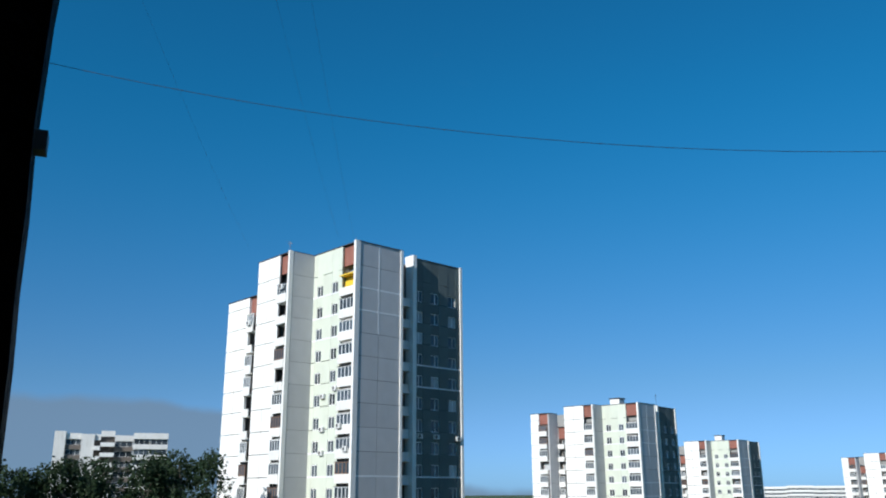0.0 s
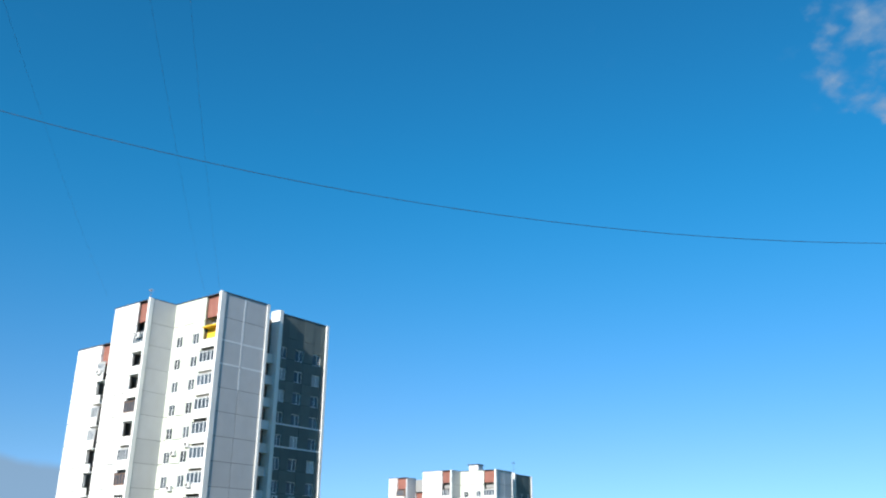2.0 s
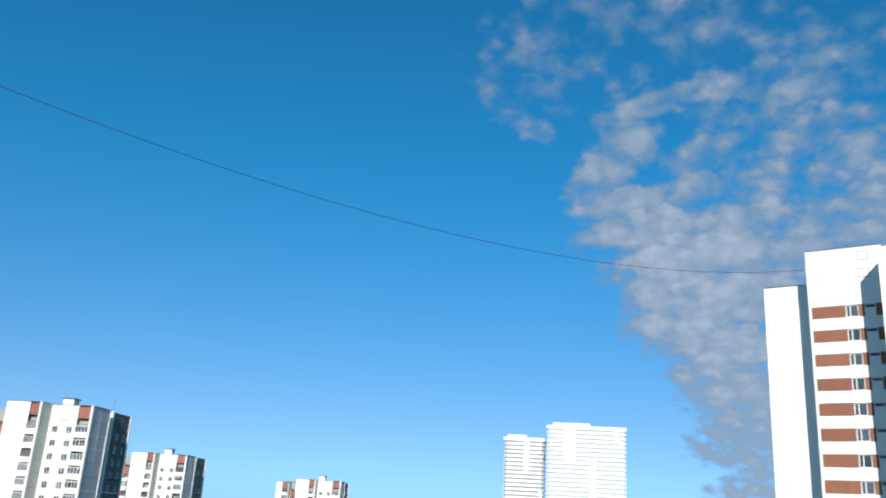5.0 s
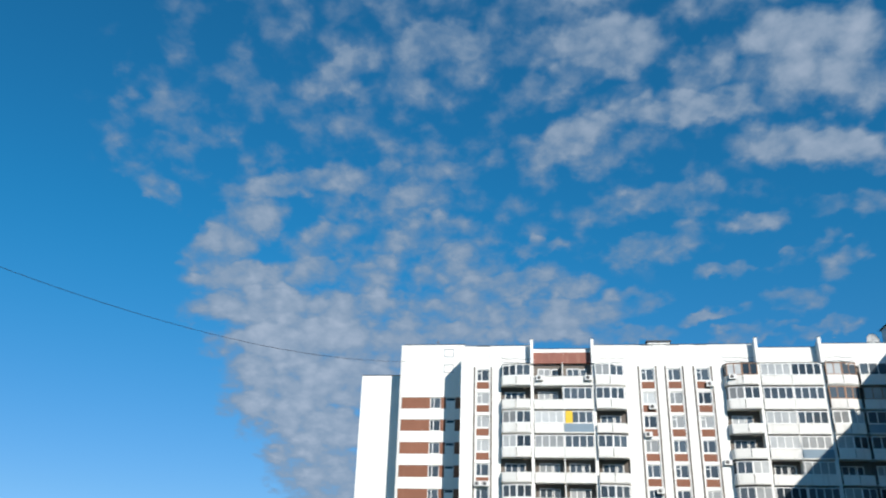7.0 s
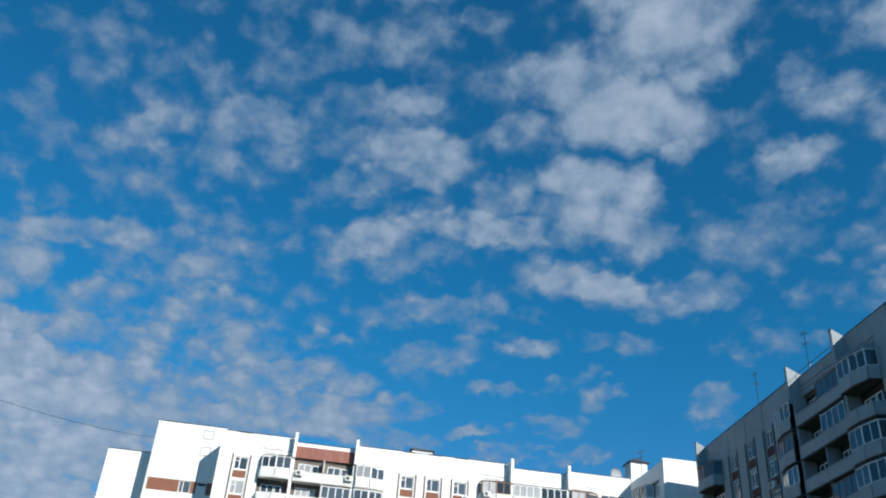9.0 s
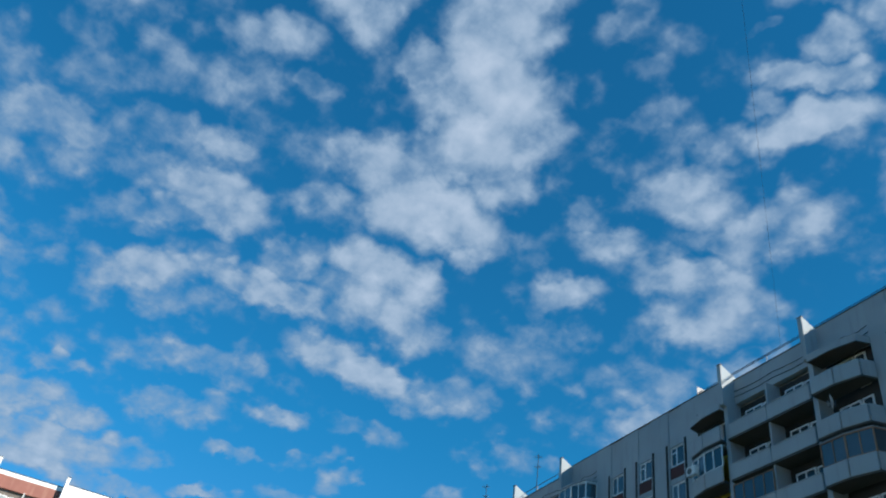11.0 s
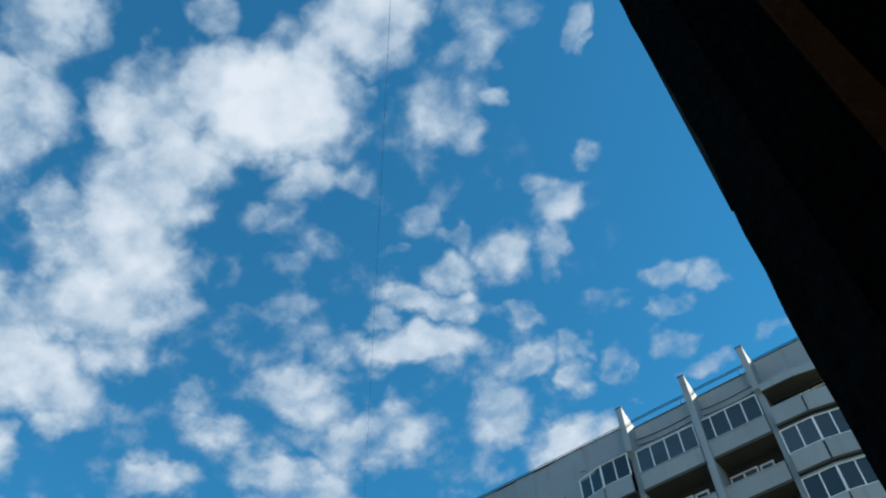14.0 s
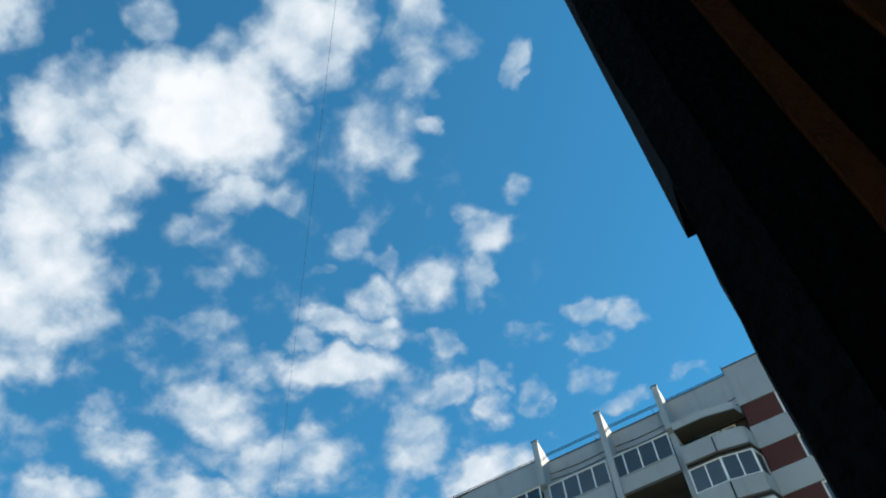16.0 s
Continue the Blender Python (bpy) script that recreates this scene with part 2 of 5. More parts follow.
def build_world():
    w = bpy.data.worlds.new("sky")
    w.use_nodes = True
    scene.world = w
    nt = w.node_tree
    nt.nodes.clear()
    N, L = nt.nodes.new, nt.links.new

    def math_node(op, a, b=None, c=None, clamp=False):
        n = N("ShaderNodeMath")
        n.operation, n.use_clamp = op, clamp
        for i, v in enumerate((a, b, c)):
            if v is None:
                continue
            if isinstance(v, (int, float)):
                n.inputs[i].default_value = v
            else:
                L(v, n.inputs[i])
        return n.outputs[0]

    def fbm(vec, scale, detail, rough, distortion=0.0):
        n = N("ShaderNodeTexNoise")
        n.inputs["Scale"].default_value = scale
        n.inputs["Detail"].default_value = detail
        n.inputs["Roughness"].default_value = rough
        n.inputs["Distortion"].default_value = distortion
        L(vec, n.inputs["Vector"])
        return n

    def step(value, low_end, high_end, top=1.0):
        n = N("ShaderNodeMapRange")
        n.interpolation_type = "SMOOTHSTEP"
        L(value, n.inputs["Value"])
        n.inputs["From Min"].default_value, n.inputs["From Max"].default_value = low_end, high_end
        n.inputs["To Min"].default_value, n.inputs["To Max"].default_value = 0.0, top
        return n.outputs[0]

    def flat(rise, k):
        """The sky laid flat round the zenith."""
        down = math_node("ADD", rise, k)
        n = N("ShaderNodeCombineXYZ")
        L(math_node("DIVIDE", sep.outputs[0], down), n.inputs[0])
        L(math_node("DIVIDE", sep.outputs[1], down), n.inputs[1])
        return n.outputs[0]

    def bend(vec, noise, amount):
        n = N("ShaderNodeVectorMath")
        n.operation = "MULTIPLY_ADD"
        L(noise.outputs["Color"], n.inputs[0])
        n.inputs[1].default_value, n.inputs[2].default_value = (amount, amount, 0.0), (-amount / 2, -amount / 2, 0.0)
        m = N("ShaderNodeVectorMath")
        L(vec, m.inputs[0]), L(n.outputs[0], m.inputs[1])
        return m.outputs[0]

    tc = N("ShaderNodeTexCoord")
    sep = N("ShaderNodeSeparateXYZ")
    L(tc.outputs["Generated"], sep.inputs[0])
    zc = math_node("MAXIMUM", sep.outputs[2], 0.02)
    disc = flat(zc, 1.0)
    grain = flat(zc, 0.45)
    # ragged edges: bend the sky before the clouds are laid on it
    bent = bend(bend(disc, fbm(grain, 12.0, 4.0, 0.5), 0.028), fbm(grain, 36.0, 3.0, 0.5), 0.022)
    field = None
    for az, el, la, lb, tilt, weight in CLOUDS:
        weight *= 1 + 0.28 * min(1.0, max(0.0, (34 - el) / 14))      # longer way through the low layer
        r = math.tan(radians(90 - el) / 2)
        k = radians(1.8) / (1 + math.sin(radians(el)))
        m = N("ShaderNodeMapping")
        m.vector_type = "TEXTURE"
        m.inputs["Location"].default_value = (r * math.sin(radians(az)), r * math.cos(radians(az)), 0)
        m.inputs["Rotation"].default_value = (0, 0, radians(-az - tilt))
        m.inputs["Scale"].default_value = (la * k, lb * k, 1)
        L(bent, m.inputs["Vector"])
        g = N("ShaderNodeTexGradient")
        g.gradient_type = "SPHERICAL"
        L(m.outputs[0], g.inputs[0])
        g = math_node("MINIMUM", math_node("MULTIPLY", g.outputs["Fac"], 1.9 * weight), weight)
        field = g if field is None else math_node("SMOOTH_MAX", field, g, 0.10)
    puffs = fbm(grain, 18.0, 5.0, 0.55, 0.2).outputs["Fac"]
    fine = fbm(grain, 46.0, 4.0, 0.55, 0.3).outputs["Fac"]
    lumps = N("ShaderNodeTexVoronoi")
    lumps.feature = "SMOOTH_F1"
    lumps.inputs["Scale"].default_value, lumps.inputs["Smoothness"].default_value = 30.0, 0.5
    L(bend(grain, fbm(grain, 30.0, 3.0, 0.6), 0.045), lumps.inputs["Vector"])
    wob = math_node("MULTIPLY_ADD", puffs, 0.95, -0.475)
    wob = math_node("ADD", wob, math_node("MULTIPLY_ADD", lumps.outputs["Distance"], -0.62, 0.27))
    wob = math_node("ADD", wob, math_node("MULTIPLY_ADD", fine, 0.5, -0.25))
    near = step(field, 0.02, 0.22)
    dens = math_node("MULTIPLY_ADD", wob, near, field)
    cover = math_node("MULTIPLY", step(dens, 0.12, 0.88, 0.94), near)
    # a grey bank low over the horizon to the north
    north = N("ShaderNodeMapRange")
    north.interpolation_type = "SMOOTHSTEP"
    L(math_node("MULTIPLY_ADD", sep.outputs[1], 0.98, math_node("MULTIPLY", sep.outputs[0], -0.2)), north.inputs["Value"])
    for key, val in (("From Min", 0.80), ("From Max", 0.985), ("To Min", 0.0), ("To Max", 1.0)):
        north.inputs[key].default_value = val
    edge = fbm(tc.outputs["Generated"], 9.0, 4.0, 0.5).outputs["Fac"]
    top = math_node("MULTIPLY_ADD", edge, 0.03, 0.090)
    top = math_node("SUBTRACT", top, math_node("MULTIPLY_ADD", math_node("SUBTRACT", 1.0, north.outputs[0]), 0.10, 0.0))
    low = N("ShaderNodeMapRange")
    low.interpolation_type = "SMOOTHSTEP"
    L(math_node("SUBTRACT", top, sep.outputs[2]), low.inputs["Value"])
    for key, val in (("From Min", -0.003), ("From Max", 0.010), ("To Min", 0.0), ("To Max", 0.85)):
        low.inputs[key].default_value = val

    sky = N("ShaderNodeTexSky")
    sky.sky_type, sky.sun_disc = "NISHITA", False
    sky.sun_elevation, sky.sun_rotation = radians(SUN_EL), math.atan2(sd.x, sd.y)
    sky.altitude, sky.air_density, sky.dust_density, sky.ozone_density = 150.0, 1.0, 0.25, 2.0
    tint = N("ShaderNodeMix")
    tint.data_type, tint.blend_type = "RGBA", "MULTIPLY"
    tint.inputs[0].default_value = 1.0
    L(sky.outputs[0], tint.inputs[6])
    lift = N("ShaderNodeMapRange")
    lift.interpolation_type = "SMOOTHSTEP"
    L(sep.outputs[2], lift.inputs["Value"])
    lift.inputs["From Min"].default_value, lift.inputs["From Max"].default_value = 0.0, 0.45
    hue = N("ShaderNodeMix")
    hue.data_type = "RGBA"
    L(lift.outputs[0], hue.inputs[0])
    hue.inputs[6].default_value, hue.inputs[7].default_value = HORIZON_TINT, ZENITH_TINT
    haze = N("ShaderNodeMapRange")
    haze.interpolation_type = "SMOOTHSTEP"
    L(sep.outputs[2], haze.inputs["Value"])
    haze.inputs["From Min"].default_value, haze.inputs["From Max"].default_value = -0.02, 0.13
    low_hue = N("ShaderNodeMix")
    low_hue.data_type = "RGBA"
    L(haze.outputs[0], low_hue.inputs[0])
    low_hue.inputs[6].default_value = LOW_TINT
    L(hue.outputs[2], low_hue.inputs[7])
    L(low_hue.outputs[2], tint.inputs[7])
    cl = N("ShaderNodeMix")
    cl.data_type = "RGBA"
    L(cover, cl.inputs[0])
    L(tint.outputs[2], cl.inputs[6])
    cloud_lit = N("ShaderNodeMix")
    cloud_lit.data_type = "RGBA"
    L(step(dens, 0.45, 1.5), cloud_lit.inputs[0])
    cloud_lit.inputs[6].default_value = CLOUD_SHADE
    cloud_lit.inputs[7].default_value = CLOUD_LIGHT
    L(cloud_lit.outputs[2], cl.inputs[7])
    hz = N("ShaderNodeMix")
    hz.data_type = "RGBA"
    L(low.outputs[0], hz.inputs[0])
    L(cl.outputs[2], hz.inputs[6])
    hz.inputs[7].default_value = BANK_GREY
    bg = N("ShaderNodeBackground")
    L(hz.outputs[2], bg.inputs[0])
    bg.inputs[1].default_value = 0.073
    out = N("ShaderNodeOutputWorld")
    L(bg.outputs[0], out.inputs[0])


LOW_TINT = (0.40, 0.85, 1.9, 1)
HORIZON_TINT, ZENITH_TINT = (0.52, 0.76, 1.15, 1), (0.14, 1.05, 1.42, 1)
CLOUD_SHADE, CLOUD_LIGHT, BANK_GREY = (2.3, 3.45, 5.0, 1), (4.8, 5.7, 7.1, 1), (2.3, 3.5, 4.9, 1)
build_world()


# ---------------------------------------------------------------- materials
def material(name, color, rough=0.8, metal=0.0, vary=0.12, scale=0.6, stain=0.0, stain_color=(0.2, 0.18, 0.16), bump=0.0, grain=25.0, spec=0.3, island=0.0):
    """A painted or bare surface: two scales of unevenness, streaks of dirt, fine relief."""
    m = bpy.data.materials.new(name)
    m.use_nodes = True
    nt = m.node_tree
    N, L = nt.nodes.new, nt.links.new
    b = nt.nodes["Principled BSDF"]
    b.inputs["Roughness"].default_value, b.inputs["Metallic"].default_value = rough, metal
    b.inputs["Specular IOR Level"].default_value = spec
    geo = N("ShaderNodeNewGeometry")
    big, small = N("ShaderNodeTexNoise"), N("ShaderNodeTexNoise")
    big.inputs["Scale"].default_value, big.inputs["Detail"].default_value = scale, 5.0
    small.inputs["Scale"].default_value, small.inputs["Detail"].default_value = grain, 3.0
    L(geo.outputs["Position"], big.inputs["Vector"]), L(geo.outputs["Position"], small.inputs["Vector"])
    mul = N("ShaderNodeMath")
    mul.operation = "MULTIPLY_ADD"
    L(big.outputs["Fac"], mul.inputs[0])
    mul.inputs[1].default_value, mul.inputs[2].default_value = vary * 2, 1.0 - vary
    mul2 = N("ShaderNodeMath")
    mul2.operation = "MULTIPLY_ADD"
    L(small.outputs["Fac"], mul2.inputs[0])
    mul2.inputs[1].default_value, mul2.inputs[2].default_value = vary * 0.8, 1.0 - vary * 0.4
    both = N("ShaderNodeMath")
    both.operation = "MULTIPLY"
    L(mul.outputs[0], both.inputs[0]), L(mul2.outputs[0], both.inputs[1])
    last = both.outputs[0]
    if island:
        oi = N("ShaderNodeObjectInfo")
        k = N("ShaderNodeMath")
        k.operation = "MULTIPLY_ADD"
        L(oi.outputs["Random"], k.inputs[0])
        k.inputs[1].default_value, k.inputs[2].default_value = island * 2, 1 - island
        k2 = N("ShaderNodeMath")
        k2.operation = "MULTIPLY"
        L(last, k2.inputs[0]), L(k.outputs[0], k2.inputs[1])
        last = k2.outputs[0]
    col = N("ShaderNodeVectorMath")
    col.operation = "SCALE"
    col.inputs[0].default_value = color
    L(last, col.inputs["Scale"])
    base = col.outputs[0]
    if stain:
        mp = N("ShaderNodeMapping")
        mp.inputs["Scale"].default_value = (1.6, 1.6, 0.22)
        L(geo.outputs["Position"], mp.inputs["Vector"])
        st = N("ShaderNodeTexNoise")
        st.inputs["Scale"].default_value, st.inputs["Detail"].default_value = 1.3, 6.0
        L(mp.outputs[0], st.inputs["Vector"])
        mr = N("ShaderNodeMapRange")
        L(st.outputs["Fac"], mr.inputs["Value"])
        mr.inputs["From Min"].default_value, mr.inputs["From Max"].default_value = 0.55, 0.78
        mr.inputs["To Max"].default_value = stain
        mx = N("ShaderNodeMix")
        mx.data_type = "RGBA"
        L(mr.outputs[0], mx.inputs[0])
        L(base, mx.inputs[6])
        mx.inputs[7].default_value = (*stain_color, 1)
        base = mx.outputs[2]
    L(base, b.inputs["Base Color"])
    if bump:
        bp = N("ShaderNodeBump")
        bp.inputs["Strength"].default_value, bp.inputs["Distance"].default_value = bump, 0.02
        L(small.outputs["Fac"], bp.inputs["Height"])
        L(bp.outputs[0], b.inputs["Normal"])
    return m


def glass_material(name, color, rough=0.06):
    m = material(name, color, rough, 0.0, 0.25, 0.9, spec=0.55, island=0.5)
    return m


WHITE = material("white_facade_paint", (0.80, 0.79, 0.76), 0.85, vary=0.06, stain=0.22, stain_color=(0.55, 0.52, 0.47), bump=0.2)
# White paint of the shaded block, with its shade put into the base colour.
SHADEWHITE = material("shaded_stained_white_paint", (0.32, 0.35, 0.365), 0.85, vary=0.12, stain=0.45, stain_color=(0.22, 0.215, 0.21), bump=0.3, island=0.05)
# South block slabs and back walls: recess shade is put into these dark colours.
SOFFIT = material("shade_dark_balcony_slab", (0.075, 0.07, 0.065), 0.9, vary=0.25, bump=0.3)
DEEP = material("shade_dark_wall", (0.035, 0.03, 0.028), 0.85, vary=0.25, island=0.3)
# Red-brown panel of the shaded block, its shade mixed into the colour.
SHADEBROWN = material("shaded_brown_panel", (0.075, 0.022, 0.018), 0.75, vary=0.15, island=0.1)
CREAM = material("aged_white_concrete", (0.72, 0.71, 0.68), 0.88, vary=0.10, stain=0.4, stain_color=(0.42, 0.39, 0.35), bump=0.3, island=0.06)
GREYTILE = material("grey_tiled_panel", (0.50, 0.50, 0.51), 0.6, vary=0.10, stain=0.35, stain_color=(0.44, 0.43, 0.42), bump=0.3, island=0.05)
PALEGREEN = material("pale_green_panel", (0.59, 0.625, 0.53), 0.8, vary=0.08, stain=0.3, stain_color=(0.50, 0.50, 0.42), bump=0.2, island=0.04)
# Weathered green, darkened further to hold the shade of the set-back wall.
DARKGREEN = material("shaded_weathered_green_panel", (0.115, 0.142, 0.14), 0.8, vary=0.16, stain=0.4, stain_color=(0.08, 0.10, 0.10), bump=0.2, island=0.10)
BROWN = material("red_brown_panel", (0.23, 0.098, 0.06), 0.75, vary=0.12, stain=0.3, stain_color=(0.3, 0.16, 0.11), bump=0.2, island=0.08)
SOOTY = material("sooty_brown_sheet", (0.085, 0.05, 0.042), 0.8, vary=0.25, stain=0.4, stain_color=(0.05, 0.04, 0.036), island=0.1)
RUST = material("rusty_brown_sheet", (0.25, 0.10, 0.075), 0.7, vary=0.2, stain=0.5, stain_color=(0.38, 0.22, 0.16), island=0.1)
JOINT = material("tarred_joint", (0.09, 0.09, 0.09), 0.9, vary=0.3)
SEAM = material("white_sealant", (0.74, 0.75, 0.76), 0.8, vary=0.1)
# Own brown on ribs and spandrels; on recess walls it also holds their shade.
RECESS = material("brown_trim_and_recess_shade", (0.14, 0.12, 0.105), 0.85, vary=0.2, island=0.2)
CORE = material("building_core_concrete", (0.30, 0.30, 0.29), 0.9, vary=0.15)
FRAME = material("white_window_frame", (0.78, 0.78, 0.76), 0.45, vary=0.05, island=0.06)
OLDFRAME = material("brown_window_frame", (0.27, 0.15, 0.09), 0.6, vary=0.15, island=0.2)
GLASS = glass_material("window_glass", (0.055, 0.07, 0.085))
CURTAIN = glass_material("curtained_window_glass", (0.36, 0.37, 0.37), 0.12)
PALEGLASS = glass_material("pale_balcony_glazing", (0.42, 0.46, 0.50), 0.2)
CAP = material("dark_roof_flashing", (0.06, 0.06, 0.065), 0.6, vary=0.2)
ROOF = material("bitumen_roof", (0.10, 0.10, 0.105), 0.9, vary=0.2, bump=0.5)
METAL = material("grey_metal", (0.35, 0.35, 0.36), 0.4, 0.8, 0.15)
DARKMETAL = material("dark_antenna_metal", (0.08, 0.08, 0.085), 0.5, 0.6, 0.15)
ACWHITE = material("air_conditioner_casing", (0.68, 0.68, 0.66), 0.5, vary=0.08, stain=0.2)
ACDARK = material("air_conditioner_grille", (0.09, 0.09, 0.09), 0.6, vary=0.1)
YELLOW = material("yellow_paint", (0.75, 0.50, 0.04), 0.7, vary=0.12, stain=0.2)
BLUEGREY = material("blue_grey_panel", (0.20, 0.27, 0.33), 0.7, vary=0.12)
# Near-black wood: the shade on the balcony frame is put into these colours.
WOODDARK = material("shaded_brown_painted_wood", (0.0035, 0.0018, 0.0014), 0.6, vary=0.35, scale=4.0, stain=0.5, stain_color=(0.014, 0.004, 0.002), bump=0.4, grain=60, spec=0.02)
WOODGREY = material("shaded_weathered_grey_wood", (0.007, 0.007, 0.007), 0.85, vary=0.4, scale=6.0, stain=0.5, stain_color=(0.022, 0.022, 0.023), bump=0.6, grain=80, spec=0.03)
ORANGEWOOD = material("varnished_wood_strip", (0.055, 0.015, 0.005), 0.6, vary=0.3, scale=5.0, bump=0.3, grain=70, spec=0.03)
CABLE = material("black_cable", (0.02, 0.02, 0.022), 0.6, vary=0.1)
BARK = material("grey_bark", (0.12, 0.10, 0.085), 0.95, vary=0.3, scale=3.0, bump=0.8)
LEAF = material("green_leaves", (0.016, 0.035, 0.011), 0.7, vary=0.45, scale=0.8)
GRASS = material("courtyard_grass", (0.07, 0.10, 0.035), 0.95, vary=0.35, scale=0.25, stain=0.5, stain_color=(0.12, 0.11, 0.07), bump=0.6)
ASPHALT = material("asphalt", (0.05, 0.05, 0.052), 0.9, vary=0.2, scale=0.5, bump=0.4)
PLASTER = material("grey_plaster", (0.42, 0.41, 0.39), 0.9, vary=0.1, bump=0.3)


# ---------------------------------------------------------------- mesh helpers
def add_box(bm, x0, x1, y0, y1, z0, z1):
    vs = [bm.verts.new((x, y, z)) for z in (z0, z1) for y in (y0, y1) for x in (x0, x1)]
    for f in ((0, 2, 3, 1), (4, 5, 7, 6), (0, 1, 5, 4), (2, 6, 7, 3), (0, 4, 6, 2), (1, 3, 7, 5)):
        bm.faces.new([vs[i] for i in f])


def add_prism(bm, outline, z0, z1):
    """An upright prism over an outline given counter-clockwise."""
    lo = [bm.verts.new((x, y, z0)) for x, y in outline]
    hi = [bm.verts.new((x, y, z1)) for x, y in outline]
    bm.faces.new(lo[::-1]), bm.faces.new(hi)
    n = len(outline)
    for i in range(n):
        j = (i + 1) % n
        bm.faces.new((lo[i], lo[j], hi[j], hi[i]))


def mesh_of(name, bm, mat, smooth=False):
    me = bpy.data.meshes.new(name)
    bm.to_mesh(me)
    bm.free()
    me.materials.append(mat)
    if smooth:
        for p in me.polygons:
            p.use_smooth = True
    return me


def part(name, bm, mat, parent, label="", smooth=False):
    ob = new(name, mesh_of(name, bm, mat, smooth))
    ob.parent = parent
    return tagged(ob, label) if label else ob


def place(name, me, parent, x, y, z, rz=0.0, label=""):
    ob = new(name, me)
    ob.parent = parent
    ob.location, ob.rotation_euler = (x, y, z), (0, 0, rz)
    return tagged(ob, label) if label else ob


BOXES = {}


def box(name, parent, x0, x1, y0, y1, z0, z1, mat, label=""):
    """A box piece; alike boxes share one mesh. Its origin is its lower left front corner."""
    key = (round(x1 - x0, 3), round(y1 - y0, 3), round(z1 - z0, 3), mat.name)
    if key not in BOXES:
        bm = bmesh.new()
        add_box(bm, 0, key[0], 0, key[1], 0, key[2])
        BOXES[key] = mesh_of("piece", bm, mat)
    return place(name, BOXES[key], parent, x0, y0, z0, 0.0, label)


WINDOWS = {}


def window_meshes(w, h, mullions, mat, bars=0.07, transom=False):
    key = (round(w, 2), round(h, 2), mullions, mat.name, transom, bars)
    if key not in WINDOWS:
        bm = bmesh.new()
        d = 0.09
        add_box(bm, 0, bars, 0, d, 0, h), add_box(bm, w - bars, w, 0, d, 0, h)
        add_box(bm, bars, w - bars, 0, d, 0, bars), add_box(bm, bars, w - bars, 0, d, h - bars, h)
        for m in mullions:
            add_box(bm, w * m - bars * 0.55, w * m + bars * 0.55, 0.006, d - 0.006, bars, h - bars)
        if transom and mullions:
            add_box(bm, bars, w * mullions[0] - bars * 0.55, 0.01, d - 0.01, h * 0.68, h * 0.68 + bars * 0.8)
        fr = mesh_of("window", bm, mat)
        bm = bmesh.new()
        add_box(bm, bars * 0.6, w - bars * 0.6, 0.045, 0.06, bars * 0.6, h - bars * 0.6)
        WINDOWS[key] = fr, bm
        panes = {}
        for g in (GLASS, CURTAIN):
            b2 = bmesh.new()
            add_box(b2, bars * 0.6, w - bars * 0.6, 0.045, 0.06, bars * 0.6, h - bars * 0.6)
            panes[g.name] = mesh_of("pane", b2, g)
        bm.free()
        WINDOWS[key] = fr, panes
    return WINDOWS[key]


RNG = random.Random(7)


def window(parent, x, y, z, w, h, mullions=(0.5,), mat=None, rz=0.0, glass=None, transom=False, bars=0.09):
    """A window whose lower left corner is x, z; it looks towards -y of its own axes."""
    fr, panes = window_meshes(w, h, tuple(mullions), mat or FRAME, bars, transom)
    g = glass or (CURTAIN if RNG.random() < 0.33 else GLASS)
    ob = place("window", fr, parent, x, y, z, rz)
    place("pane", panes[g.name], ob, 0, 0, 0)
    return ob


def building(name, x, y, z, rz, label):
    ob = new(name)
    ob.location, ob.rotation_euler = (x, y, z), (0, 0, radians(rz))
    return tagged(ob, label, "building")


STOREY = 2.8


# ---------------------------------------------------------------- courtyard slab blocks
def window_bay(b, x0, x1, centres, ground, floors, top, w=1.55, h=1.5, ribs=True, y=0.0, paint=None):
    """A stretch of wall with columns of windows: piers, spandrels with brown panels and thin ribs beside each column."""
    edges = [x0] + [e for c in centres for e in (c - w / 2, c + w / 2)] + [x1]
    for i in range(0, len(edges), 2):
        box("pier", b, edges[i], edges[i + 1], y, y + 0.4, 0, top, paint or WHITE)
    for c in centres:
        zprev = 0.0
        for f in range(floors):
            z = ground + STOREY * f
            box("spandrel", b, c - w / 2, c + w / 2, y + 0.06, y + 0.4, zprev, z, paint or WHITE)
            box("panel", b, c - w / 2 + 0.03, c + w / 2 - 0.03, y + 0.03, y + 0.06, z - 0.93, z - 0.10, SHADEBROWN if paint else BROWN)
            window(b, c - w / 2 + 0.02, y + 0.14, z + 0.02, w - 0.04, h - 0.04, (0.4,), transom=RNG.random() < 0.4, glass=GLASS if paint and RNG.random() < 0.85 else None)
            zprev = z + h
        box("spandrel", b, c - w / 2, c + w / 2, y + 0.06, y + 0.4, zprev, top, paint or WHITE)
        if ribs:
            for s in (-1, 1):
                xr = c + s * (w / 2 + 0.24)
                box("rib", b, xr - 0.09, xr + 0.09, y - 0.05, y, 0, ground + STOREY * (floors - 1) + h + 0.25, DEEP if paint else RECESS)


BAL = {}


